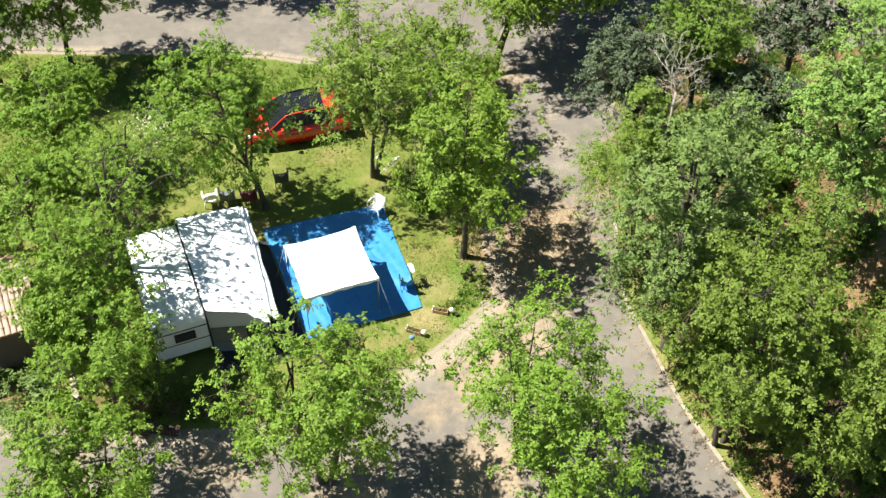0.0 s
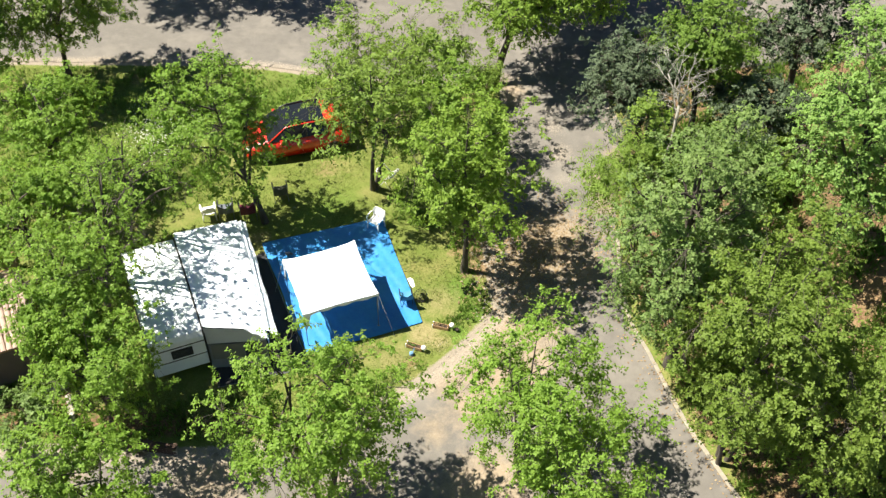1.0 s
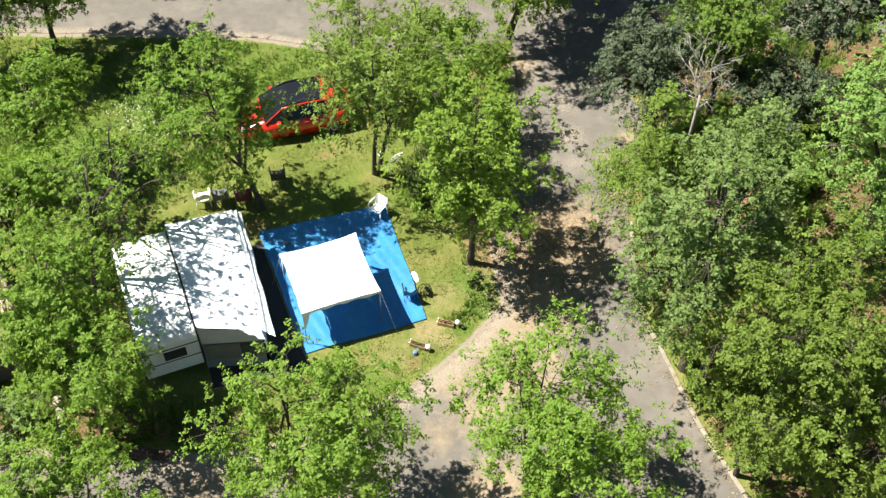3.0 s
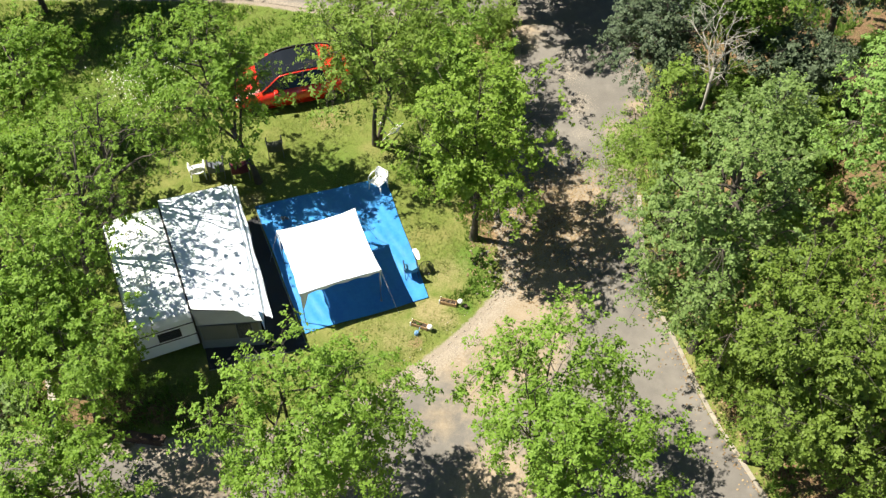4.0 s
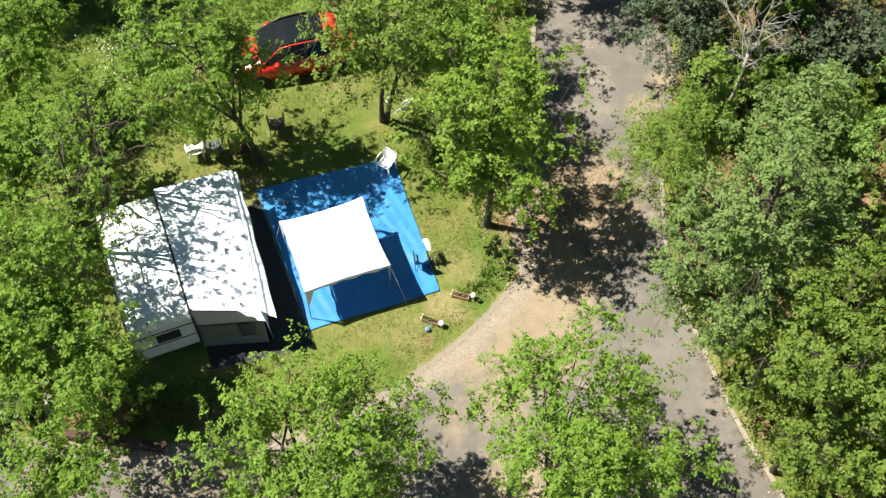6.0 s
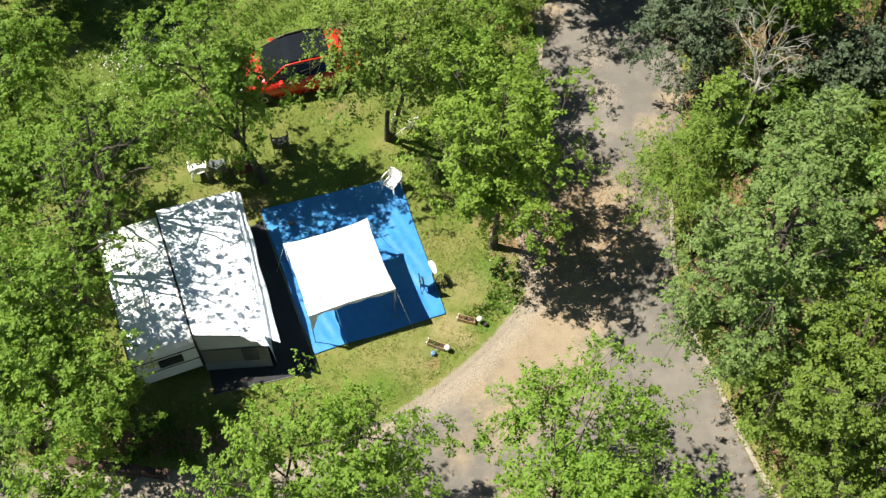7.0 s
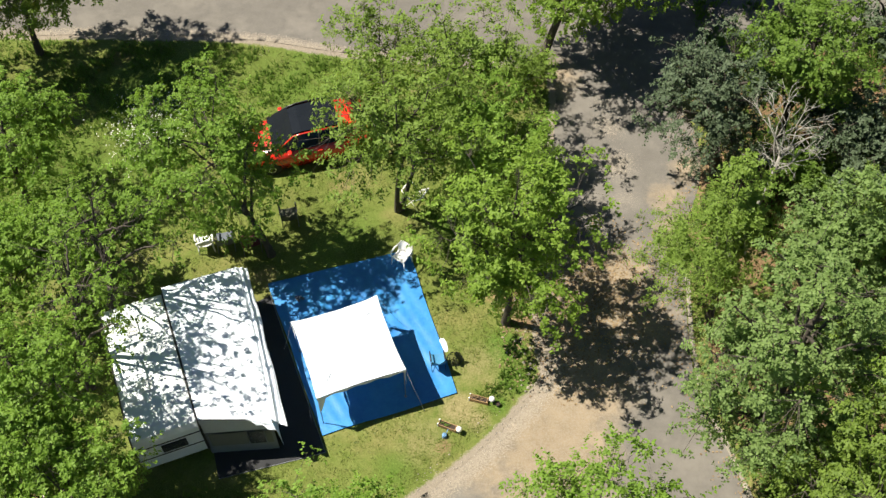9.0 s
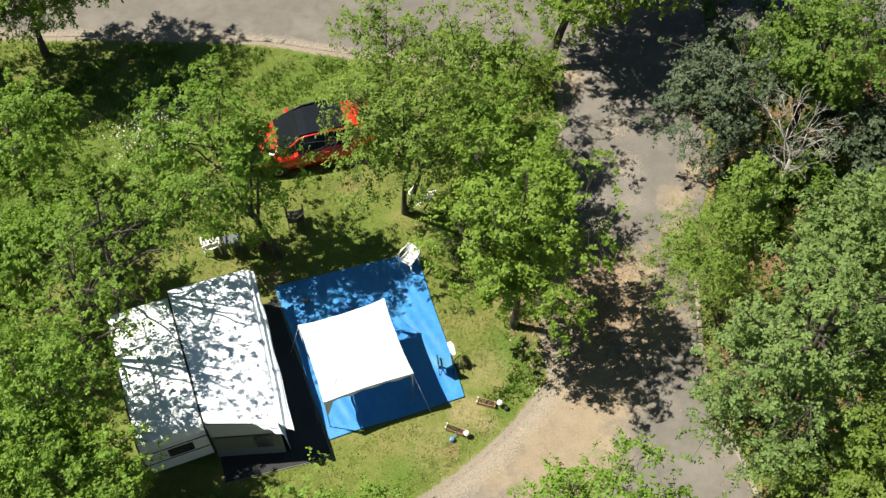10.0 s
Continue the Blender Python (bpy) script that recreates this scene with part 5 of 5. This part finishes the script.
def kerb():
    t = thing("kerb", pose(0, 0, 0), "weathered pale concrete kerb along the lane", "kerb", kind="structure")
    bm = box((0.16, 0.88, 0.26), bevel=0.02)
    me = bpy.data.meshes.new("kerb_stone")
    bm.to_mesh(me)
    bm.free()
    me.materials.append(M_KERB)
    y = 1.5
    rng = np.random.RandomState(3)
    while y > -15:
        x, x2 = float(kerb_x(y)), float(kerb_x(y - 0.9))
        a = math.degrees(math.atan2(x2 - x, 0.9))
        o = child("kerb_stone", me, t)
        o.matrix_local = pose((x + x2) / 2 + 0.09, y - 0.45, gz((x + x2) / 2, y - 0.45) - 0.065 + rng.uniform(-0.035, 0.015), 0, rng.uniform(-2, 2), a)
        y -= 0.9 / math.sqrt(1) if abs(a) < 12 else 0.9 * math.cos(radians(a))


low_wall()
edging()
kerb()

# ---- grass, weeds, flowers, fallen leaves ----


def blades(name, n, area, keep, height, material, label, category, seed, wide=0.012, per=4, lean=0.5):
    """Loose upright blades strewn over an area where keep() allows."""
    rng = np.random.RandomState(seed)
    x, y = rng.uniform(area[0], area[1], n), rng.uniform(area[2], area[3], n)
    ok = keep(x, y, rng)
    x, y = np.repeat(x[ok], per), np.repeat(y[ok], per)
    k = len(x)
    x, y = x + rng.normal(size=k) * 0.05, y + rng.normal(size=k) * 0.05
    z = ground_z(x, y)
    h = height * rng.uniform(0.5, 1.25, k)
    a, b = rng.uniform(0, 6.283, k), rng.uniform(0, 6.283, k)
    w = wide * rng.uniform(0.7, 1.5, k)
    dx, dy = np.cos(a) * w, np.sin(a) * w
    tx, ty = np.cos(b) * h * lean * rng.random(k), np.sin(b) * h * lean * rng.random(k)
    v = np.stack([np.stack([x - dx, y - dy, z - 0.01], -1), np.stack([x + dx, y + dy, z - 0.01], -1), np.stack([x + tx, y + ty, z + h], -1)], 1).reshape(-1, 3)
    tagged(new(name, quick_mesh(name, v, np.arange(3 * k).reshape(-1, 3), material)), label, category, kind="stuff")


TARP = np.array(((0, 0), (4.93, 1.97), (7.27, -3.8), (2.92, -5.78)))
VAN = np.array([(-5.2, -3.0), (-3.0, -7.9), (0.3, -7.35), (3.15, -6.4), (0.15, -0.35), (-0.9, -0.3), (-3.2, -1.8)])


def open_lawn(x, y):
    d = np.minimum(signed(LANE, x, y), signed(ROAD, x, y))
    return (d > 0.45) & (signed(TARP, x, y) > 0.03) & (signed(VAN, x, y) > 0.0) & (x < kerb_x(y))


def lumpy(x, y, s, seed):
    return np.sin(x * s + seed) * np.sin(y * s * 1.1 + seed * 2) + 0.6 * np.sin(x * s * 2.3 - y * s * 1.9 + seed)


blades("lawn_grass", 90000, (-18, 10.5, -9, 12.8), lambda x, y, r: open_lawn(x, y) & (lumpy(x, y, 1.1, 3) + r.normal(size=len(x)) * 0.7 > -0.2), 0.042, M_GRASS, "short sunlit lawn grass with dry tips", "grass", 1, wide=0.018, per=3, lean=3.6)
blades("tall_weeds", 42000, (-18, 10.5, -11, 13), lambda x, y, r: open_lawn(x, y) & ((np.minimum(signed(LANE, x, y), signed(ROAD, x, y)) < 1.5) & (y > -4) | (x < -3.2) & (y > 1.2) | (y < -8) & (x < 3) | (y > 8.5) | (x > 5.2) & (y > 1.5)) & (lumpy(x, y, 1.5, 7) + r.normal(size=len(x)) * 0.5 > 0.1), 0.24, M_WEED, "lush knee-high weeds and long grass", "weeds", 2, wide=0.022, lean=0.9)
blades("bank_undergrowth", 40000, (15.2, 30, -20, 16), lambda x, y, r: (x > kerb_x(y) + 0.35) & (lumpy(x, y, 1.2, 5) + r.normal(size=len(x)) * 0.5 > 0.25), 0.30, M_WEED, "rough green undergrowth on the bank", "undergrowth", 4, wide=0.03, lean=1.0)


def strew(name, n, area, keep, size, material, label, category, seed, lift=0.03, up=2.0):
    rng = np.random.RandomState(seed)
    x, y = rng.uniform(area[0], area[1], n), rng.uniform(area[2], area[3], n)
    ok = keep(x, y, rng)
    c = np.stack([x[ok], y[ok], ground_z(x[ok], y[ok]) + lift], -1)
    v, q = leaf_cloud(c, np.zeros_like(c), 1, 0.02, size, 0.7, rng, up)
    tagged(new(name, quick_mesh(name, v, q, material)), label, category, kind="stuff")


strew("fallen_leaves", 26000, (8.5, 27, -18, 12), lambda x, y, r: np.abs(x - kerb_x(y)) < np.abs(r.normal(size=len(x))) * np.where(x < kerb_x(y), 0.55, 2.2), 0.09, M_DRY, "dry tan leaves drifted along the kerb", "fallen leaves", 6)
strew("shade_litter", 16000, (8.6, 15.2, -4, 4), lambda x, y, r: np.exp(-((x - 11.2) ** 2 + (y - 0.3) ** 2) / 5.5) > r.random_sample(len(x)), 0.09, M_DRY, "dry leaf litter and chips under the roadside tree", "leaf litter", 8)
strew("wild_flowers", 7600, (-9, -3.2, 3.5, 10.5), lambda x, y, r: (np.exp(-((x + 6.1) ** 2 / 1.3 + (y - 7.0) ** 2 / 2.4)) > r.random_sample(len(x)) * 1.05), 0.075, M_PETAL, "drift of small white wild flowers in the grass", "wild flowers", 9, lift=0.22)


def loose_stones(name, n, area, keep, sizes, material, label, seed):
    """Loose eight-sided stones lying where keep() allows."""
    rng = np.random.RandomState(seed)
    x, y = rng.uniform(area[0], area[1], n), rng.uniform(area[2], area[3], n)
    ok = keep(x, y, rng)
    x, y = x[ok], y[ok]
    k, s = len(x), rng.uniform(*sizes, ok.sum())
    c = np.stack([x, y, ground_z(x, y) + 0.014 + s * 0.3], -1)
    a = rng.uniform(0, 6.28, k)
    ex = np.stack([np.cos(a), np.sin(a), 0 * a], -1) * (s * rng.uniform(0.8, 1.5, k))[:, None]
    ey = np.stack([-np.sin(a), np.cos(a), 0 * a], -1) * (s * rng.uniform(0.7, 1.2, k))[:, None]
    ez = np.stack([0 * a, 0 * a, s * 0.7], -1)
    v = np.stack([c + ex, c + ey, c - ex, c - ey, c + ez, c - ez], 1).reshape(-1, 3)
    f = np.array([(0, 1, 4), (1, 2, 4), (2, 3, 4), (3, 0, 4), (1, 0, 5), (2, 1, 5), (3, 2, 5), (0, 3, 5)])
    q = (np.arange(k)[:, None, None] * 6 + f[None]).reshape(-1, 3)
    tagged(new(name, quick_mesh(name, v, q, material)), label, "gravel", kind="stuff")


def road_gap(x, y):
    return np.minimum(signed(LANE, x, y), signed(ROAD, x, y))


loose_stones("verge_gravel", 52000, (-12, 11.5, -11.5, 13), lambda x, y, r: (np.abs(road_gap(x, y) + 0.05) < np.abs(r.normal(size=len(x))) * 0.5 * (0.6 + 0.4 * np.sin(x * 2.1) * np.sin(y * 1.7))) & (x < 11) & ((y < 1.5) | (y > 10)), (0.008, 0.026), M_STONE, "loose pale gravel along the road edge", 12)
loose_stones("stone_rubble", 1300, (8.6, 12.2, -3.6, 2.2), lambda x, y, r: np.abs(road_gap(x, y) - 0.0) < np.abs(r.normal(size=len(x))) * 0.5, (0.025, 0.07), M_KERB, "pale stone rubble and chips under the roadside tree", 13)

# ---- dead tree on the bank ----


def dead_tree():
    rng = np.random.RandomState(77)
    x, y = 16.1, 0.5
    t = thing("dead_tree", pose(x, y, gz(x, y)), "bare dead tree with bleached forked branches", "dead tree")
    runs = []

    def grow(p, d, length, r, depth):
        pts = [p]
        for i in range(4):
            d = d + rng.normal(size=3) * 0.16
            d = d / np.linalg.norm(d)
            pts.append(pts[-1] + d * length / 4)
        runs.append((np.array(pts), np.linspace(r, r * 0.55, 5)))
        if depth:
            for k in range(3):
                f = rng.uniform(0.45, 1.0)
                q = pts[min(4, int(f * 4) + 1)]
                nd = d + rng.normal(size=3) * np.array([0.6, 0.6, 0.3])
                grow(q, nd / np.linalg.norm(nd), length * rng.uniform(0.45, 0.62), r * 0.6, depth - 1)
    grow(np.array([0.0, 0, -0.1]), np.array([-0.03, -0.05, 1.0]), 7.4, 0.095, 0)
    top = runs[0][0][-1]
    for k in range(8):
        a = k * 0.9 + 0.3
        grow(top - np.array([0, 0, 0.35 * (k % 4)]), np.array([0.48 * math.cos(a), 0.48 * math.sin(a), 1.25]), 1.55, 0.032, 3)
    tubes("trunk", runs[:1], M_BARK_PALE, t, sides=7)
    for run in runs[1:]:
        if run[1][0] > 0.02:
            tubes("branch", [run], M_BARK_PALE, t, sides=5)
    tagged(tubes("twig_spray", [r for r in runs[1:] if r[1][0] <= 0.02], M_BARK_PALE, t, sides=4), kind="stuff")


dead_tree()
